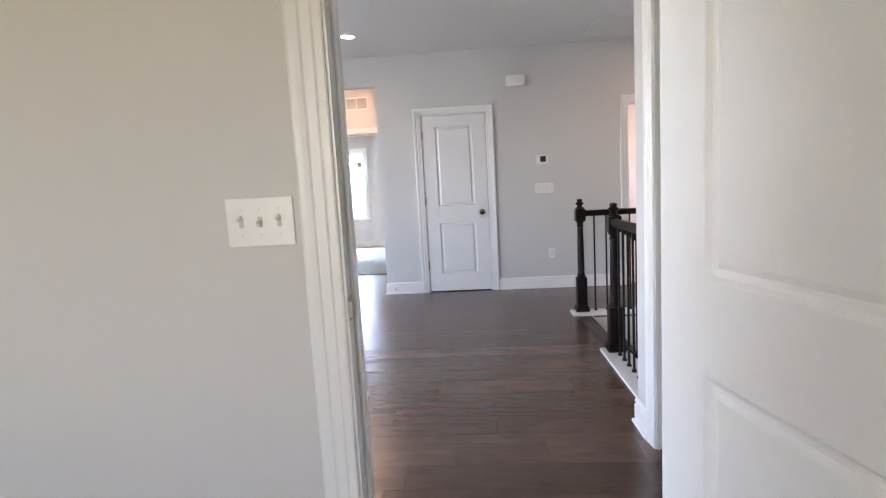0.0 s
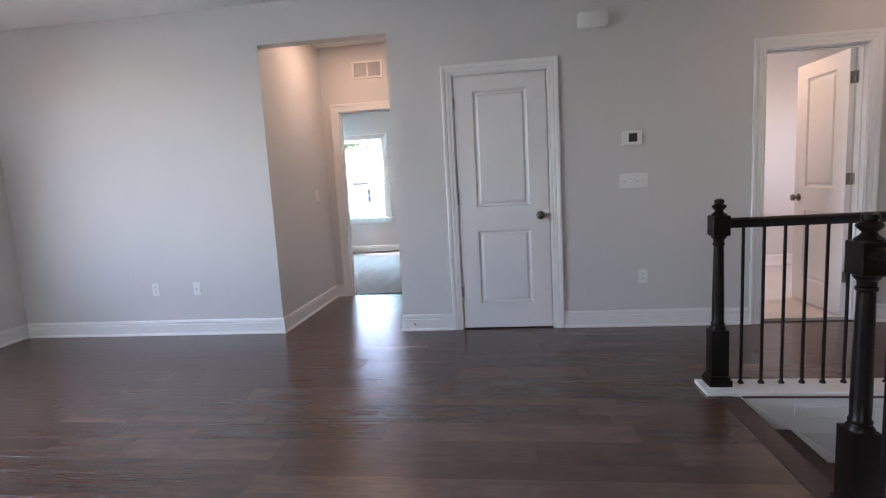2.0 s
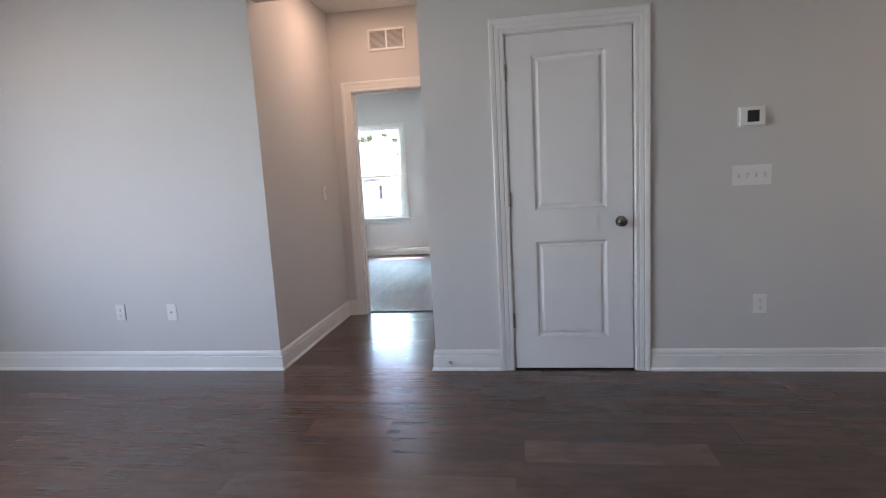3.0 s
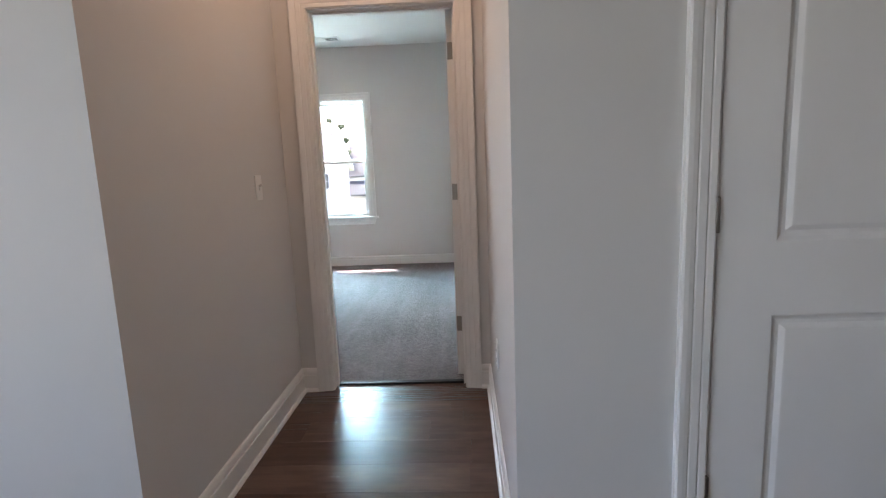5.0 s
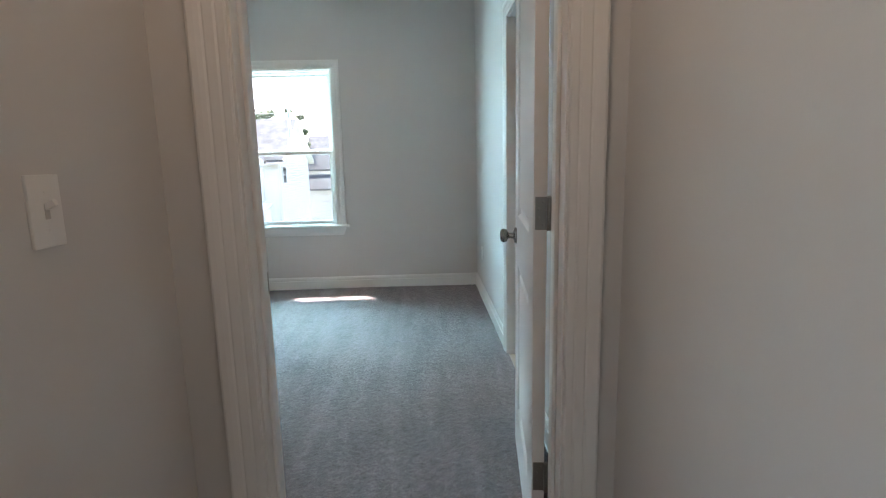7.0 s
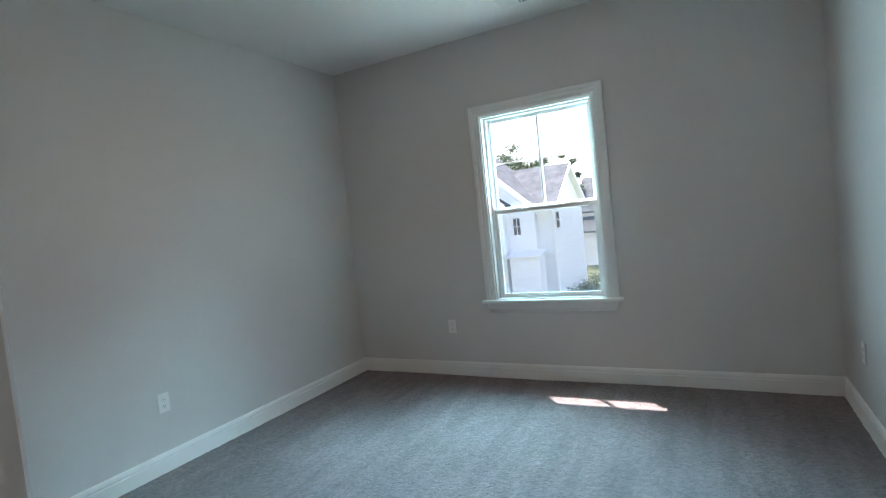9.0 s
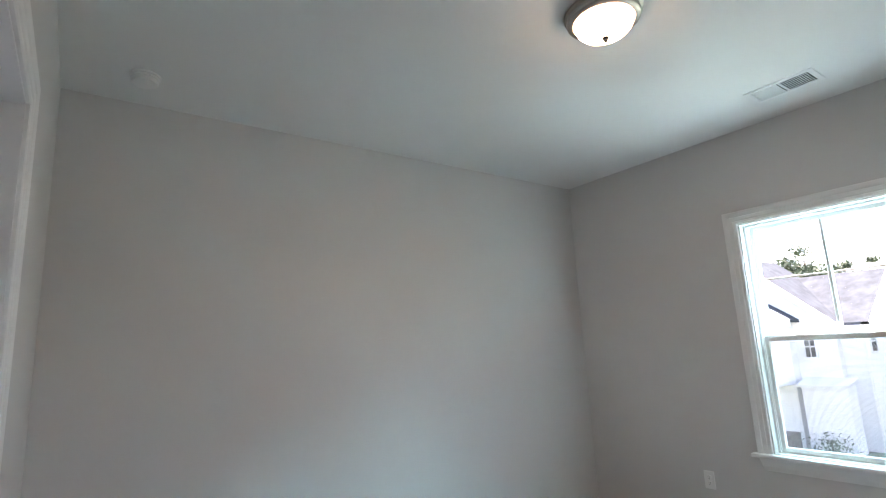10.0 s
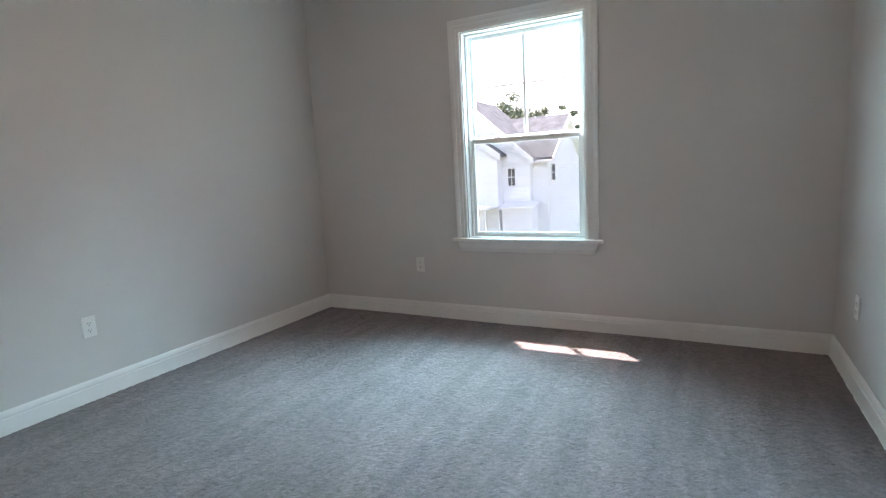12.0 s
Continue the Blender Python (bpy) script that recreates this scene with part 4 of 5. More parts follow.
# ---------------------------------------------------------------- grilles and vents
def wall_grille():
    top = thing("air_grille", pose(-1.150, Y_D0, 2.478), "white two-part return air grille over the bedroom door", "vent")
    w, h, f = 0.166, 0.092, 0.020
    part("backing", box_bm(-w + 0.01, w - 0.01, -0.002, 0.0, -h + 0.01, h - 0.01), GREYPLATE, top)
    part("frame", join_bm(box_bm(-w, w, -0.010, 0, h - f, h, 0.002, 1), box_bm(-w, w, -0.010, 0, -h, -h + f, 0.002, 1), box_bm(-w, -w + f, -0.010, 0, -h + f, h - f, 0.002, 1),
                          box_bm(w - f, w, -0.010, 0, -h + f, h - f, 0.002, 1), box_bm(-0.008, 0.008, -0.010, 0, -h + f, h - f, 0.002, 1)), TRIM, top)
    z = -h + f + 0.004
    while z < h - f - 0.003:
        bm = box_bm(-w + f, w - f, -0.0065, 0.0045, -0.0005, 0.0005)
        part("slat", moved(bm, pose(0, -0.0035, z, 38)), TRIM, top)
        z += 0.0095
    return top


def ceiling_register(m, label, w, d):
    """A stamped steel supply register in the ceiling: frame, louvres, a dark sheet for the unlit throat."""
    top = thing("ceiling_vent", m, label, "vent")
    part("frame", join_bm(box_bm(-w, w, -d, -d + 0.030, -0.006, 0.0, 0.002, 1), box_bm(-w, w, d - 0.030, d, -0.006, 0.0, 0.002, 1), box_bm(-w, -w + 0.030, -d + 0.03, d - 0.03, -0.006, 0, 0.002, 1),
                          box_bm(w - 0.030, w, -d + 0.03, d - 0.03, -0.006, 0, 0.002, 1), box_bm(-0.006, 0.006, -d + 0.03, d - 0.03, -0.0055, 0)), TRIM, top)
    # no duct is built: this sheet paints its inner shade
    part("throat", box_bm(-w + 0.029, w - 0.029, -d + 0.029, d - 0.029, -0.0008, -0.0002), DARK, top, "dark sheet painted for the shade in the duct")
    n = 11
    for s in (-1, 1):
        for k in range(n):
            xx = s * (0.012 + (k + 0.5) * (w - 0.046) / n)
            part("louvre", moved(box_bm(-0.0050, 0.0050, -d + 0.03, d - 0.03, -0.0005, 0.0005), pose(xx, 0, -0.0052, 0, s * 38, 0)), TRIM, top)
    return top


wall_grille()
ceiling_register(pose(-2.270, 10.842, BED_CEIL), "white steel supply vent in the bedroom ceiling", 0.172, 0.104)
RG = (1.70, 2.36, 5.17, 5.83)
ret = thing("ceiling_return_grille", pose((RG[0] + RG[1]) / 2, (RG[2] + RG[3]) / 2, CEIL), "large white slatted return grille in the living room ceiling", "vent")
hw = (RG[1] - RG[0]) / 2
part("frame", join_bm(box_bm(-hw, hw, -hw, -hw + 0.03, -0.010, 0, 0.003, 1), box_bm(-hw, hw, hw - 0.03, hw, -0.010, 0, 0.003, 1), box_bm(-hw, -hw + 0.03, -hw + 0.03, hw - 0.03, -0.010, 0, 0.003, 1), box_bm(hw - 0.03, hw, -hw + 0.03, hw - 0.03, -0.010, 0, 0.003, 1)), TRIM, ret)
part("backing", box_bm(-hw + 0.029, hw - 0.029, -hw + 0.029, hw - 0.029, -0.0008, -0.0002), GREYPLATE, ret)
k = -hw + 0.042
while k < hw - 0.036:
    part("slat", moved(box_bm(-0.011, 0.011, -hw + 0.03, hw - 0.03, -0.0005, 0.0005), pose(k, 0, -0.0062, 0, 30, 0)), TRIM, ret)
    k += 0.0215

# ---------------------------------------------------------------- lamps
def recessed(x, y):
    top = thing("recessed_light", pose(x, y, CEIL), "lit round recessed ceiling light with a white trim ring", "ceiling light", "recessed ceiling lights")
    part("trim_ring", lathe_bm([(0.066, 0.0), (0.092, 0.0), (0.094, -0.003), (0.090, -0.006), (0.070, -0.008), (0.064, -0.004), (0.066, 0.0)], 32, caps=False), TRIM, top, "", 40)
    part("lens", lathe_bm([(0.0, -0.003), (0.066, -0.003), (0.066, -0.001), (0.0, -0.001)], 32), CAN_LIGHT, top, "glowing lens")
    return top


recessed(-0.69, 5.19)
# the ones at (-3.0, 5.19) and (2.95, 3.6) are invented housings for fill lamps
for m in (pose(2.95, 5.30, CEIL), pose(-3.0, 5.19, CEIL), pose(2.95, 3.6, CEIL), pose(-1.21, 6.75, CEIL)):
    copy_thing(bpy.data.objects["recessed_light"], m)

dome = thing("ceiling_light", pose(-2.384, 9.396, BED_CEIL), "lit flush dome light, alabaster glass with a nickel ring", "ceiling light")
part("pan", lathe_bm([(0.0, 0.0), (0.146, 0.0), (0.156, -0.004), (0.160, -0.012), (0.158, -0.020), (0.148, -0.024), (0.147, -0.030), (0.151, -0.036), (0.148, -0.046), (0.136, -0.053), (0.126, -0.053), (0.122, -0.048), (0.120, -0.012), (0.0, -0.012)], 48), NICKEL, dome, "brushed nickel stepped ring", 40)
part("shade", lathe_bm([(0.121, -0.046), (0.119, -0.060), (0.111, -0.080), (0.094, -0.098), (0.070, -0.111), (0.040, -0.119), (0.012, -0.122), (0.0, -0.122)], 48), LAMP_GLASS, dome, "glowing alabaster glass bowl", 60)
part("finial", lathe_bm([(0.0, -0.117), (0.014, -0.119), (0.015, -0.124), (0.008, -0.129), (0.010, -0.134), (0.006, -0.141), (0.0, -0.143)], 16), BRONZE, dome, "small dark finial", 40)
det = thing("smoke_detector", pose(-3.873, 7.881, BED_CEIL), "white round smoke detector on the bedroom ceiling", "smoke detector")
part("base", lathe_bm([(0.0, 0.0), (0.068, 0.0), (0.068, -0.008), (0.062, -0.011), (0.0, -0.011)], 32), PLASTIC, det, "", 40)
part("cover", lathe_bm([(0.0, -0.011), (0.060, -0.011), (0.061, -0.020), (0.056, -0.022), (0.056, -0.026), (0.060, -0.028), (0.054, -0.040), (0.030, -0.046), (0.0, -0.047)], 32), PLASTIC, det, "", 40)

# metal post on the side room's wall, put there in place of a door knob
hook = thing("wall_hook", pose(2.05, 6.75, 1.53), "small metal post on the wall in place of a door knob", "hook")
part("rose", moved(lathe_bm([(0.0, 0.0), (0.022, 0.0), (0.020, 0.008), (0.0, 0.008)], 16), pose(0, 0, 0, 0, 90)), NICKEL, hook)
part("arm", moved(lathe_bm([(0.0, 0.0), (0.008, 0.0), (0.007, 0.05), (0.011, 0.06), (0.0, 0.07)], 12), pose(0.006, 0, 0, 0, 90)), NICKEL, hook)


# ---------------------------------------------------------------- outdoors
def grass_material():
    m, nt, b = base_material("lawn")
    p = place(nt)
    fine, wide = noise_node(nt, p, 9.0, 6.0, 0.7), noise_node(nt, p, 0.25, 3.0)
    r = ramp_node(nt, fine.outputs[0], [(0.3, (0.04, 0.055, 0.02)), (0.7, (0.08, 0.10, 0.04))])
    nt.links.new(r.outputs[0], b.inputs["Base Color"])
    b.inputs["Roughness"].default_value = 0.9
    bump(nt, b, fine.outputs[0], 0.8, 0.05)
    return m


LAWN = grass_material()


def siding_material():
    """White lap siding: level courses, each leaning out to its lower edge."""
    m, nt, b = base_material("white_lap_siding")
    p = place(nt)
    slow = noise_node(nt, p, 0.7, 3.0)
    r = ramp_node(nt, slow.outputs[0], [(0.3, (0.84, 0.84, 0.83)), (0.7, (0.89, 0.89, 0.88))])
    nt.links.new(r.outputs[0], b.inputs["Base Color"])
    b.inputs["Roughness"].default_value = 0.6
    split = nt.nodes.new("ShaderNodeSeparateXYZ")
    nt.links.new(p, split.inputs[0])
    course = nt.nodes.new("ShaderNodeMath")
    course.operation = "DIVIDE"
    course.inputs[1].default_value = 0.17
    nt.links.new(split.outputs["Z"], course.inputs[0])
    saw = nt.nodes.new("ShaderNodeMath")
    saw.operation = "FRACT"
    nt.links.new(course.outputs[0], saw.inputs[0])
    turned = nt.nodes.new("ShaderNodeMath")
    turned.operation = "SUBTRACT"
    turned.inputs[0].default_value = 1.0
    nt.links.new(saw.outputs[0], turned.inputs[1])
    bump(nt, b, turned.outputs[0], 1.0, 0.02)
    return m


SIDING = siding_material()
BRICK = plain("grey_brown_brick", (0.16, 0.13, 0.12), 0.9, vary=0.3, grain=9, relief=0.01, large=5)
SHINGLE = plain("grey_shingles", (0.076, 0.086, 0.095), 0.95, vary=0.25, grain=14, relief=0.01, large=1.5, spec=0.08)
LEAFMAT = plain("leaves", (0.075, 0.105, 0.055), 0.7, vary=0.35, grain=8, relief=0, large=1.2)
BARK = plain("bark", (0.10, 0.075, 0.055), 0.9, vary=0.25, grain=30, relief=0.01)
HOUSEGLASS = plain("dark_house_glass", (0.02, 0.024, 0.03), 0.1, vary=0.1, relief=0)
GROUND = -4.7
structure("ground", box_bm(-400, 400, 11.5, 900, GROUND - 0.4, GROUND), LAWN, "summer lawn running out to the horizon", "ground")
slab("driveway", -17, -12, 14.0, 27.0, GROUND, GROUND + 0.03, plain("concrete", (0.42, 0.41, 0.39), 0.85, vary=0.1, grain=12, large=0.7), "pale concrete driveway", "driveway")
# unseen overhang, its edge set where it cuts off the sun patch
slab("eave", BX0 - 0.5, 3.0, Y_W1, 11.640, 2.80, 2.90, TRIM, "unseen white soffit over the window, placed to trim the sun patch", "roof")
slab("outer_wall_below", -9, 6, Y_W1 - 0.10, Y_W1, GROUND, -0.3, SIDING, "white siding of the house below the window", "wall")


def prism(x0, x1, y0, y1, z0, z1, along="x", over=0.4, thick=0.16):
    """A pitched roof: two thick slopes with the ridge along x or y."""
    bms = []
    for s in (-1, 1):
        if along == "x":
            mid, e = (y0 + y1) / 2, (y0 - over if s < 0 else y1 + over)
            ez = z0 - over * (z1 - z0) / ((y1 - y0) / 2)
            sec = [(mid, z1), (e, ez), (e, ez + thick), (mid, z1 + thick)]
            rings = [[(xx, a, b) for a, b in sec] for xx in (x0 - over, x1 + over)]
        else:
            mid, e = (x0 + x1) / 2, (x0 - over if s < 0 else x1 + over)
            ez = z0 - over * (z1 - z0) / ((x1 - x0) / 2)
            sec = [(mid, z1), (e, ez), (e, ez + thick), (mid, z1 + thick)]
            rings = [[(a, yy, b) for a, b in sec] for yy in (y0 - over, y1 + over)]
        bms.append(loft_bm(rings))
    return join_bm(*bms)


def block(x0, x1, y0, y1, z0, z1, zr=None, along="x"):
    """House body; with gable ends where a ridge height is given."""
    if zr is None:
        return box_bm(x0, x1, y0, y1, z0, z1)
    if along == "x":
        sec = [(y0, z0), (y1, z0), (y1, z1), ((y0 + y1) / 2, zr), (y0, z1)]
        return loft_bm([[(xx, a, b) for a, b in sec] for xx in (x0, x1)])
    sec = [(x0, z0), (x1, z0), (x1, z1), ((x0 + x1) / 2, zr), (x0, z1)]
    return loft_bm([[(a, yy, b) for a, b in sec] for yy in (y0, y1)])


def house_window(parent, x, y, z, w, h):
    wd = part("window", box_bm(x - w / 2, x + w / 2, y - 0.03, y + 0.02, z, z + h), HOUSEGLASS, parent, "dark double-hung window")
    part("frame", join_bm(box_bm(x - w / 2 - 0.09, x - w / 2, y - 0.06, y, z - 0.09, z + h + 0.09), box_bm(x + w / 2, x + w / 2 + 0.09, y - 0.06, y, z - 0.09, z + h + 0.09),
                          box_bm(x - w / 2, x + w / 2, y - 0.06, y, z + h, z + h + 0.09), box_bm(x - w / 2, x + w / 2, y - 0.06, y, z - 0.09, z),
                          box_bm(x - w / 2, x + w / 2, y - 0.05, y, z + h / 2 - 0.03, z + h / 2 + 0.03), box_bm(x - 0.02, x + 0.02, y - 0.045, y, z, z + h)), SIDING, wd)


HOUSE_Y = 40.0
house = thing("house", pose(-12, HOUSE_Y, GROUND), "white two-storey house with grey shingled gables", "house")
HX, HBACK, EAVE, RIDGE = -10.36, 48.3, 1.66, 4.33      # corner towards us, depth, eave and ridge heights
part("wall", block(-26, HX, HOUSE_Y, HBACK, GROUND, EAVE, RIDGE, "x"), SIDING, house, "white lap siding")
part("roof", prism(-26, HX, HOUSE_Y, HBACK, EAVE, RIDGE, "x", 0.35), SHINGLE, house, "grey shingle roof")
for s in (-1, 1):
    mid_y, e = (HOUSE_Y + HBACK) / 2, (HBACK - HOUSE_Y) / 2 + 0.35
    ez = RIDGE - e * (RIDGE - EAVE) / (e - 0.35)
    ring = [(mid_y, RIDGE + 0.15), (mid_y + s * e, ez + 0.15), (mid_y + s * e, ez - 0.14), (mid_y, RIDGE - 0.14)]
    part("rake_board", loft_bm([[(HX + 0.01, a, b) for a, b in ring], [(HX + 0.41, a, b) for a, b in ring]]), TRIM, house, "white rake board")
GABLES = ((-20.0, -11.4, HOUSE_Y - 0.6, HOUSE_Y + 4.5, EAVE, 5.5), (-18.5, -13.27, HOUSE_Y - 1.4, HOUSE_Y - 0.6, 1.98, 3.80))
for x0, x1, y0, y1, z1, zr in GABLES:
    part("wall", block(x0, x1, y0, y1, GROUND, z1, zr, "y"), SIDING, house, "white painted gable wall")
    part("roof", prism(x0, x1, y0, y1, z1, zr, "y", 0.35), SHINGLE, house, "grey shingle roof")
    xm, g, yy = (x0 + x1) / 2, (zr - z1) / ((x1 - x0) / 2), y0 - 0.36
    for s in (-1, 1):
        e = xm + s * ((x1 - x0) / 2 + 0.35)
        ez = zr - g * abs(e - xm)
        ring = [(xm, zr + 0.18), (e, ez + 0.18), (e, ez - 0.22), (xm, zr - 0.22)]
        part("rake_board", loft_bm([[(a, yy - 0.05, b) for a, b in ring], [(a, yy, b) for a, b in ring]]), TRIM, house, "white rake board")
part("gutter", box_bm(-11.3, HX + 0.35, HOUSE_Y - 0.50, HOUSE_Y - 0.36, 1.30, 1.44, 0.03, 2), TRIM, house, "white gutter")
part("downspout", box_bm(HX - 0.14, HX - 0.05, HOUSE_Y - 0.09, HOUSE_Y, GROUND, 1.36, 0.01, 1), TRIM, house, "white downspout")
house_window(house, -12.62, HOUSE_Y - 0.6, -0.10, 0.46, 1.08)
side_pane = part("window", box_bm(HX - 0.02, HX + 0.03, 40.55, 41.35, 0.10, 1.12), HOUSEGLASS, house, "dark double-hung window")
part("frame", join_bm(box_bm(HX, HX + 0.06, 40.46, 40.55, 0.01, 1.21), box_bm(HX, HX + 0.06, 41.35, 41.44, 0.01, 1.21), box_bm(HX, HX + 0.06, 40.55, 41.35, 1.12, 1.21),
                      box_bm(HX, HX + 0.06, 40.55, 41.35, 0.01, 0.10), box_bm(HX, HX + 0.05, 40.55, 41.35, 0.58, 0.64)), TRIM, side_pane)
part("bump_out", box_bm(-12.9, -10.95, HOUSE_Y - 1.8, HOUSE_Y - 0.6, GROUND, -1.50), SIDING, house, "low white bay under a shallow roof")
part("bay_roof", loft_bm([[(xx, a, b) for a, b in ((HOUSE_Y - 2.0, -1.52), (HOUSE_Y - 0.6, -1.22), (HOUSE_Y - 0.6, -1.12), (HOUSE_Y - 2.0, -1.42))] for xx in (-13.05, -10.8)]), TRIM, house, "pale shallow bay roof")
part("porch_base", box_bm(-17.0, -13.45, HOUSE_Y - 3.2, HOUSE_Y - 1.4, GROUND, -3.85), BRICK, house, "grey-brown brick porch base")
for x in (-13.6, -16.6):
    part("porch_post", box_bm(x - 0.09, x + 0.09, HOUSE_Y - 3.15, HOUSE_Y - 2.97, -3.85, -1.45, 0.01, 1), TRIM, house, "white porch post")
part("porch_roof", box_bm(-17.2, -13.3, HOUSE_Y - 3.3, HOUSE_Y - 1.4, -1.45, -1.25, 0.02, 1), TRIM, house, "white flat porch roof")
settle(house)
house_b = thing("house", pose(-6, 60, GROUND), "white neighbouring house with a grey roof", "house")
part("wall", block(-13.2, 1.0, 60, 69, GROUND, 0.9, 4.2, "x"), SIDING, house_b)
part("roof", prism(-13.2, 1.0, 60, 69, 0.9, 4.2, "x", 0.4), SHINGLE, house_b)
part("porch_roof", loft_bm([[(xx, a, b) for a, b in ((57.6, -1.3), (60.0, 0.1), (60.0, 0.25), (57.6, -1.15))] for xx in (-12.9, -4.0)]), SHINGLE, house_b, "grey porch roof")
for x in (-12.6, -4.3):
    part("porch_post", box_bm(x - 0.1, x + 0.1, 57.8, 58.0, GROUND, -1.2, 0.01, 1), TRIM, house_b, "white porch post")
for x in (-9.4, -6.6, -3.0):
    house_window(house_b, x, 60, -3.4, 0.9, 1.4)
settle(house_b)


def tree(x, y, h, r, seed):
    rng = random.Random(seed)
    top = thing("tree", pose(x, y, GROUND), "tall leafy tree with an airy crown behind the houses", "tree", "trees behind the houses")
    rings = []
    for k in range(7):
        f = k / 6
        rad = 0.32 * (1 - f) ** 0.8 * (h / 11) + 0.03
        cx, cy = 0.25 * math.sin(f * 3 + seed), 0.2 * math.cos(f * 2 + seed)
        rings.append([(cx + rad * math.cos(a), cy + rad * math.sin(a), f * h * 0.92) for a in (math.pi * 2 * j / 8 for j in range(8))])
    trunk = loft_bm(rings)
    ends = []
    limbs = [trunk]
    for k in range(16):
        f = rng.uniform(0.42, 0.93)
        a, ln = rng.uniform(0, 6.28), r * rng.uniform(0.55, 1.0) * (1.15 - f * 0.55)
        p0 = Vector((0.25 * math.sin(f * 3 + seed), 0.2 * math.cos(f * 2 + seed), f * h * 0.92))
        p1 = p0 + Vector((math.cos(a) * ln, math.sin(a) * ln, ln * rng.uniform(0.25, 0.7)))
        rr = []
        for p, q in ((p0, 0.08), ((p0 + p1) / 2 + Vector((0, 0, 0.1)), 0.05), (p1, 0.02)):
            rr.append([(p.x + q * math.cos(b), p.y + q * math.sin(b) * 0.6, p.z + q * math.sin(b)) for b in (math.pi * 2 * j / 5 for j in range(5))])
        limbs.append(loft_bm(rr))
        ends += [p1, (p0 + p1 * 2) / 3]
    ends.append(Vector((0, 0, h * 0.95)))
    part("trunk", join_bm(*limbs), BARK, top, "brown trunk and limbs")
    verts, faces = [], []
    for e in ends:
        cr = r * rng.uniform(0.20, 0.36)
        for _ in range(150):
            d = Vector((rng.gauss(0, 1), rng.gauss(0, 1), rng.gauss(0, 0.6))) * cr * 0.6
            c, s = e + d, rng.uniform(0.12, 0.24)
            u = Vector((rng.uniform(-1, 1), rng.uniform(-1, 1), rng.uniform(-1, 1))).normalized()
            v = u.orthogonal().normalized()
            k = len(verts)
            verts += [c - u * s, c + v * s * 0.45, c + u * s, c - v * s * 0.45]
            faces.append((k, k + 1, k + 2, k + 3))
    me = bpy.data.meshes.new("crown")
    me.from_pydata([tuple(v) for v in verts], [], faces)
    me.materials.append(LEAFMAT)
    cr = new("crown", me)
    cr.parent = top
    tagged(cr, "loose clumps of green leaves")
    return top


for k, (x, y, h, r) in enumerate(((-24.6, 62, 12.6, 2.4), (-22.9, 64, 12.3, 2.0), (-20.3, 62, 13.9, 3.0), (-18.4, 64, 11.9, 1.6), (-16.9, 62, 11.9, 1.4), (-15.3, 63, 12.2, 1.3), (-13.9, 62, 11.4, 1.2), (-28.0, 63, 13.0, 3.0), (-32, 60, 14.0, 3.0))):
    tree(x, y, h, r, k + 3)


def shrub(x, y, r, seed):
    rng = random.Random(seed)
    top = thing("shrub", pose(x, y, GROUND), "small green shrub beside the white house", "shrub", "shrubs by the house")
    verts, faces = [], []
    for _ in range(260):
        d = Vector((rng.gauss(0, 0.42), rng.gauss(0, 0.42), abs(rng.gauss(0.5, 0.35)))) * r
        s = rng.uniform(0.05, 0.11)
        u = Vector((rng.uniform(-1, 1), rng.uniform(-1, 1), rng.uniform(-1, 1))).normalized()
        v = u.orthogonal().normalized()
        k = len(verts)
        verts += [d - u * s, d + v * s * 0.5, d + u * s, d - v * s * 0.5]
        faces.append((k, k + 1, k + 2, k + 3))
    me = bpy.data.meshes.new("foliage")
    me.from_pydata([tuple(v) for v in verts], [], faces)
    me.materials.append(LEAFMAT)
    f = new("foliage", me)
    f.parent = top
    part("stem", lathe_bm([(0.0, 0.0), (0.06, 0.0), (0.03, r * 0.8), (0.0, r * 0.8)], 8), BARK, top)


for k, (x, y, r) in enumerate(((-11.7, 37.4, 0.95), (-9.7, 40.9, 0.7), (-9.5, 43.6, 0.8), (-9.3, 46.4, 0.9))):
    shrub(x, y, r, 40 + k)

# ---------------------------------------------------------------- floor boards
lengths = [0.42, 0.60, 0.80, 1.00, 1.22, 1.22]


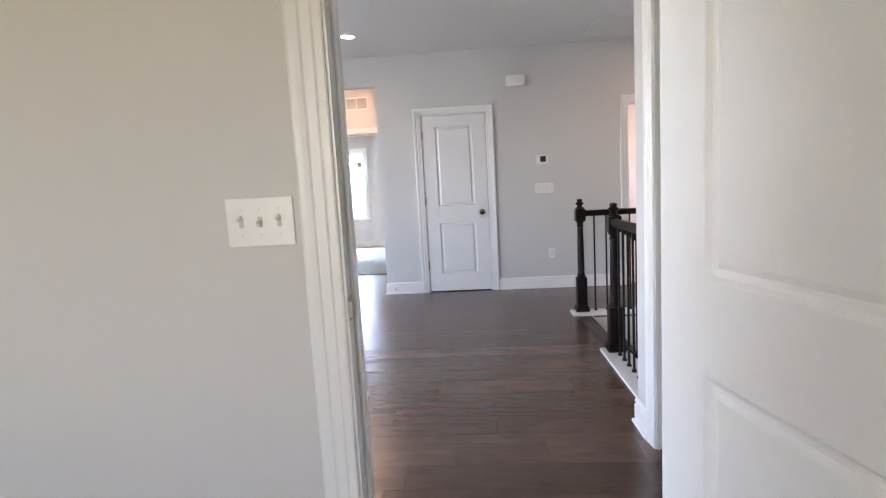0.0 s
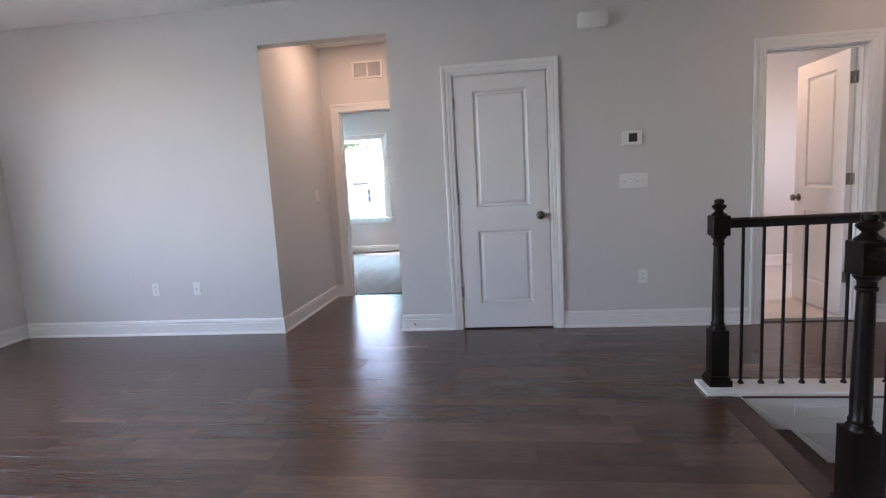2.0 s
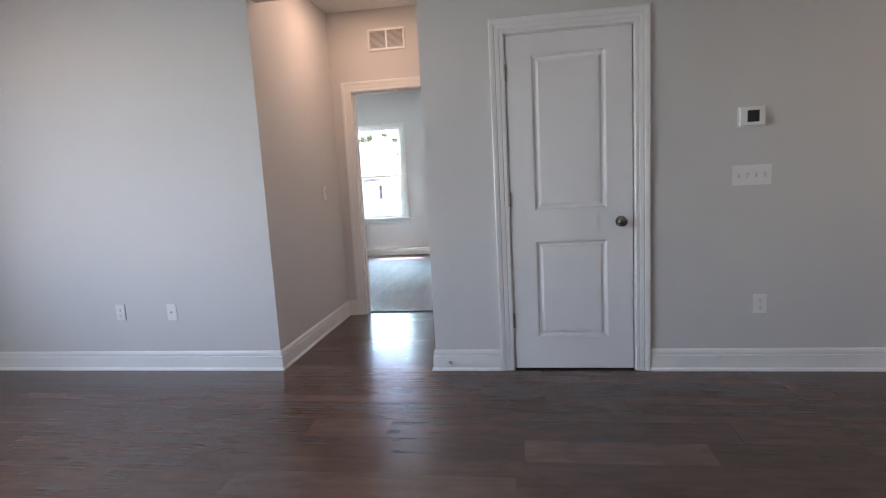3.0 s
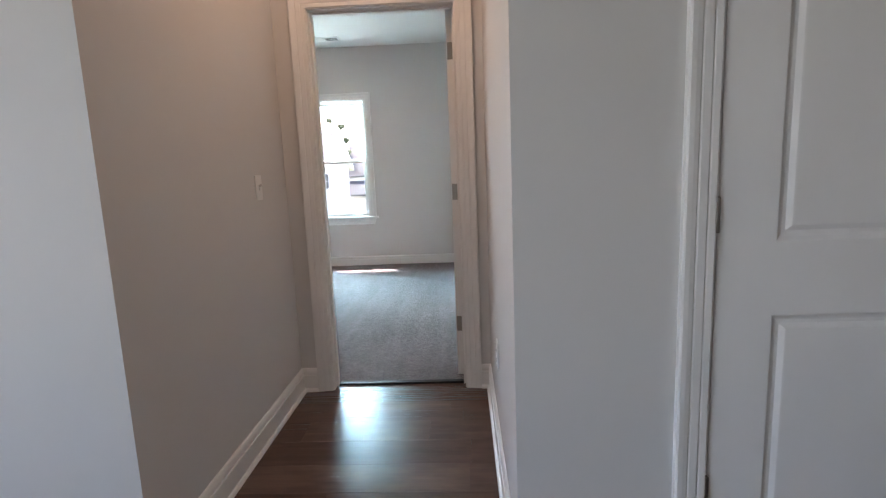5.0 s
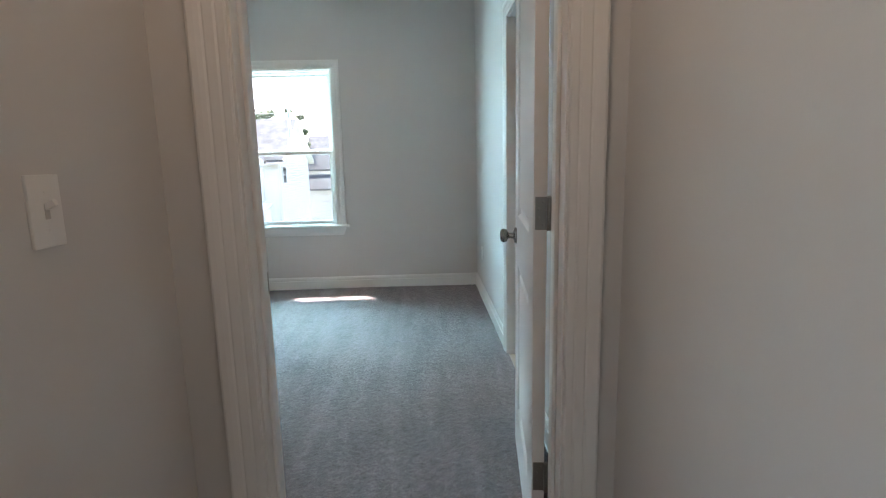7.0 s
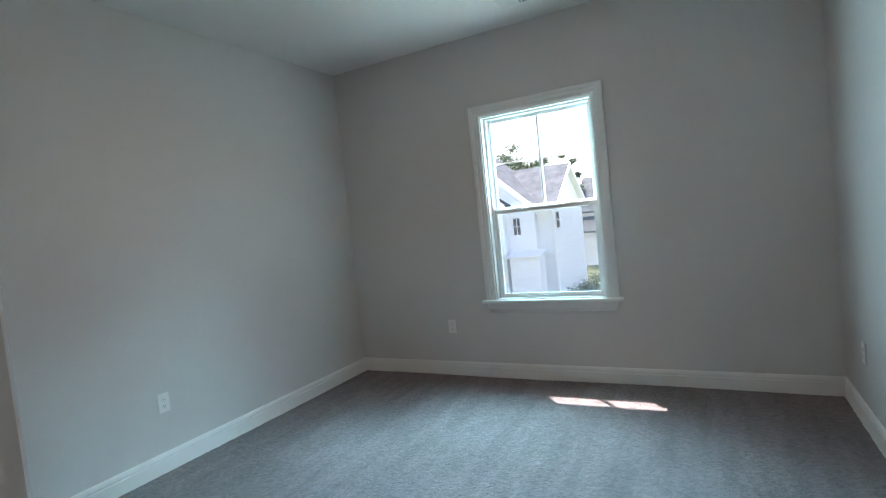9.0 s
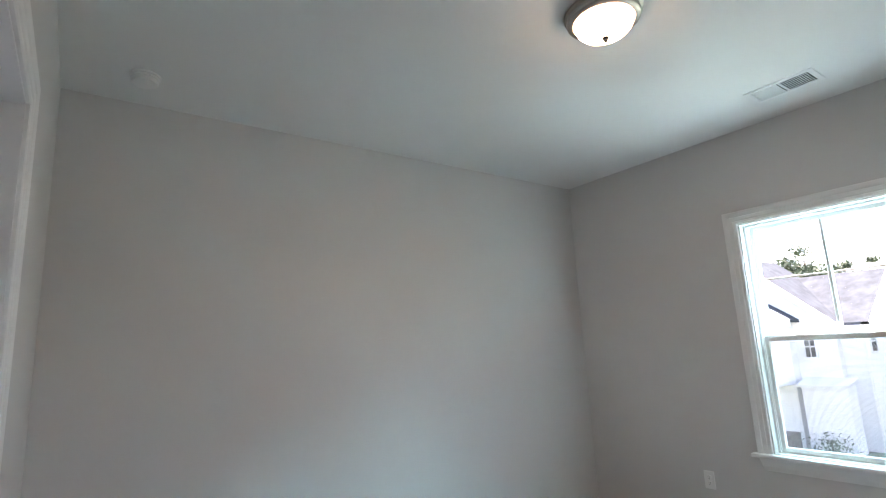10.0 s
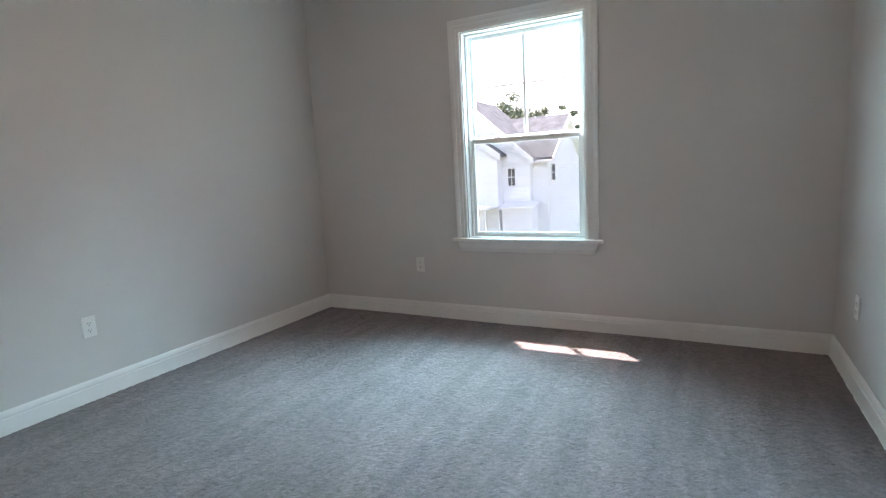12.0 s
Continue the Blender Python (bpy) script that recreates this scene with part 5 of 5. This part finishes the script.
def board_mesh(ln, wd, t=0.012):
    """A board with eased top edges, its left end at x=0."""
    bm = bmesh.new()
    g, e = 0.0001, 0.0008
    lo = [(g, g), (ln - g, g), (ln - g, wd - g), (g, wd - g)]
    hi = [(g + e, g + e), (ln - g - e, g + e), (ln - g - e, wd - g - e), (g + e, wd - g - e)]
    a = [bm.verts.new((x, y, -t)) for x, y in lo]
    b = [bm.verts.new((x, y, -0.0005)) for x, y in lo]
    c = [bm.verts.new((x, y, 0)) for x, y in hi]
    for p, q in ((a, b), (b, c)):
        for k in range(4):
            bm.faces.new((p[k], p[(k + 1) % 4], q[(k + 1) % 4], q[k]))
    bm.faces.new(c)
    return bm


boards = {}
rng = random.Random(11)
rest = bmesh.new()


# rows of three widths, laid from the bedroom door towards the first room
ROWS = [7.63]
for wd in [0.185, 0.185, 0.088, 0.122, 0.184, 0.19, 0.19] + [0.122, 0.088, 0.187, 0.187, 0.122, 0.187, 0.088] * 7:
    ROWS.append(ROWS[-1] - wd)


def lay(x0, x1, y0, y1, name="board"):
    for top_, low_ in zip(ROWS, ROWS[1:]):
        y, wd = max(low_, y0), min(top_, y1) - max(low_, y0)
        if wd < 0.006:
            continue
        x = x0 - rng.uniform(0, 0.9)
        while x < x1:
            ln = rng.choice(lengths)
            a, b = max(x, x0), min(x + ln, x1)
            x += ln
            if b - a < 0.008:
                continue
            if a < -3.0 and y < 5.2:
                piece = board_mesh(b - a, wd)
                moved(piece, pose(a, y, 0))
                tmp = bpy.data.meshes.new("tmp")
                piece.to_mesh(tmp)
                piece.free()
                rest.from_mesh(tmp)
                bpy.data.meshes.remove(tmp)
                continue
            key = (round(b - a, 3), round(wd, 3))
            if key not in boards:
                me = bpy.data.meshes.new("board")
                bm = board_mesh(b - a, wd)
                bm.to_mesh(me)
                bm.free()
                me.materials.append(PLANK)
                boards[key] = me
            ob = new(name, boards[key])
            ob.location = (a, y, rng.uniform(-0.0003, 0.0003))
            ob.parent = floor


lay(X_L, WELL[0] - 0.092, Y_A0, Y_B0 + 0.0)
lay(WELL[0] - 0.092, X_R, WELL[3] - 0.020, Y_B0)
lay(WELL[0] - 0.092, WELL[0] - 0.02, 2.545, NY2 + 0.06)
lay(HX0, HX1, Y_B0, Y_D0 + 0.06)
me = bpy.data.meshes.new("boards_far")
rest.to_mesh(me)
rest.free()
me.materials.append(PLANK)
far_boards = new("board_field", me)
far_boards.parent = floor
tagged(far_boards, "far field of the same dark boards", kind="stuff")
slab("floor_first_room", X_L, 2.2, -2.88, Y_A0 - 0.004, -0.02, 0.006, CARPET, "grey carpet of the first room", "carpet")
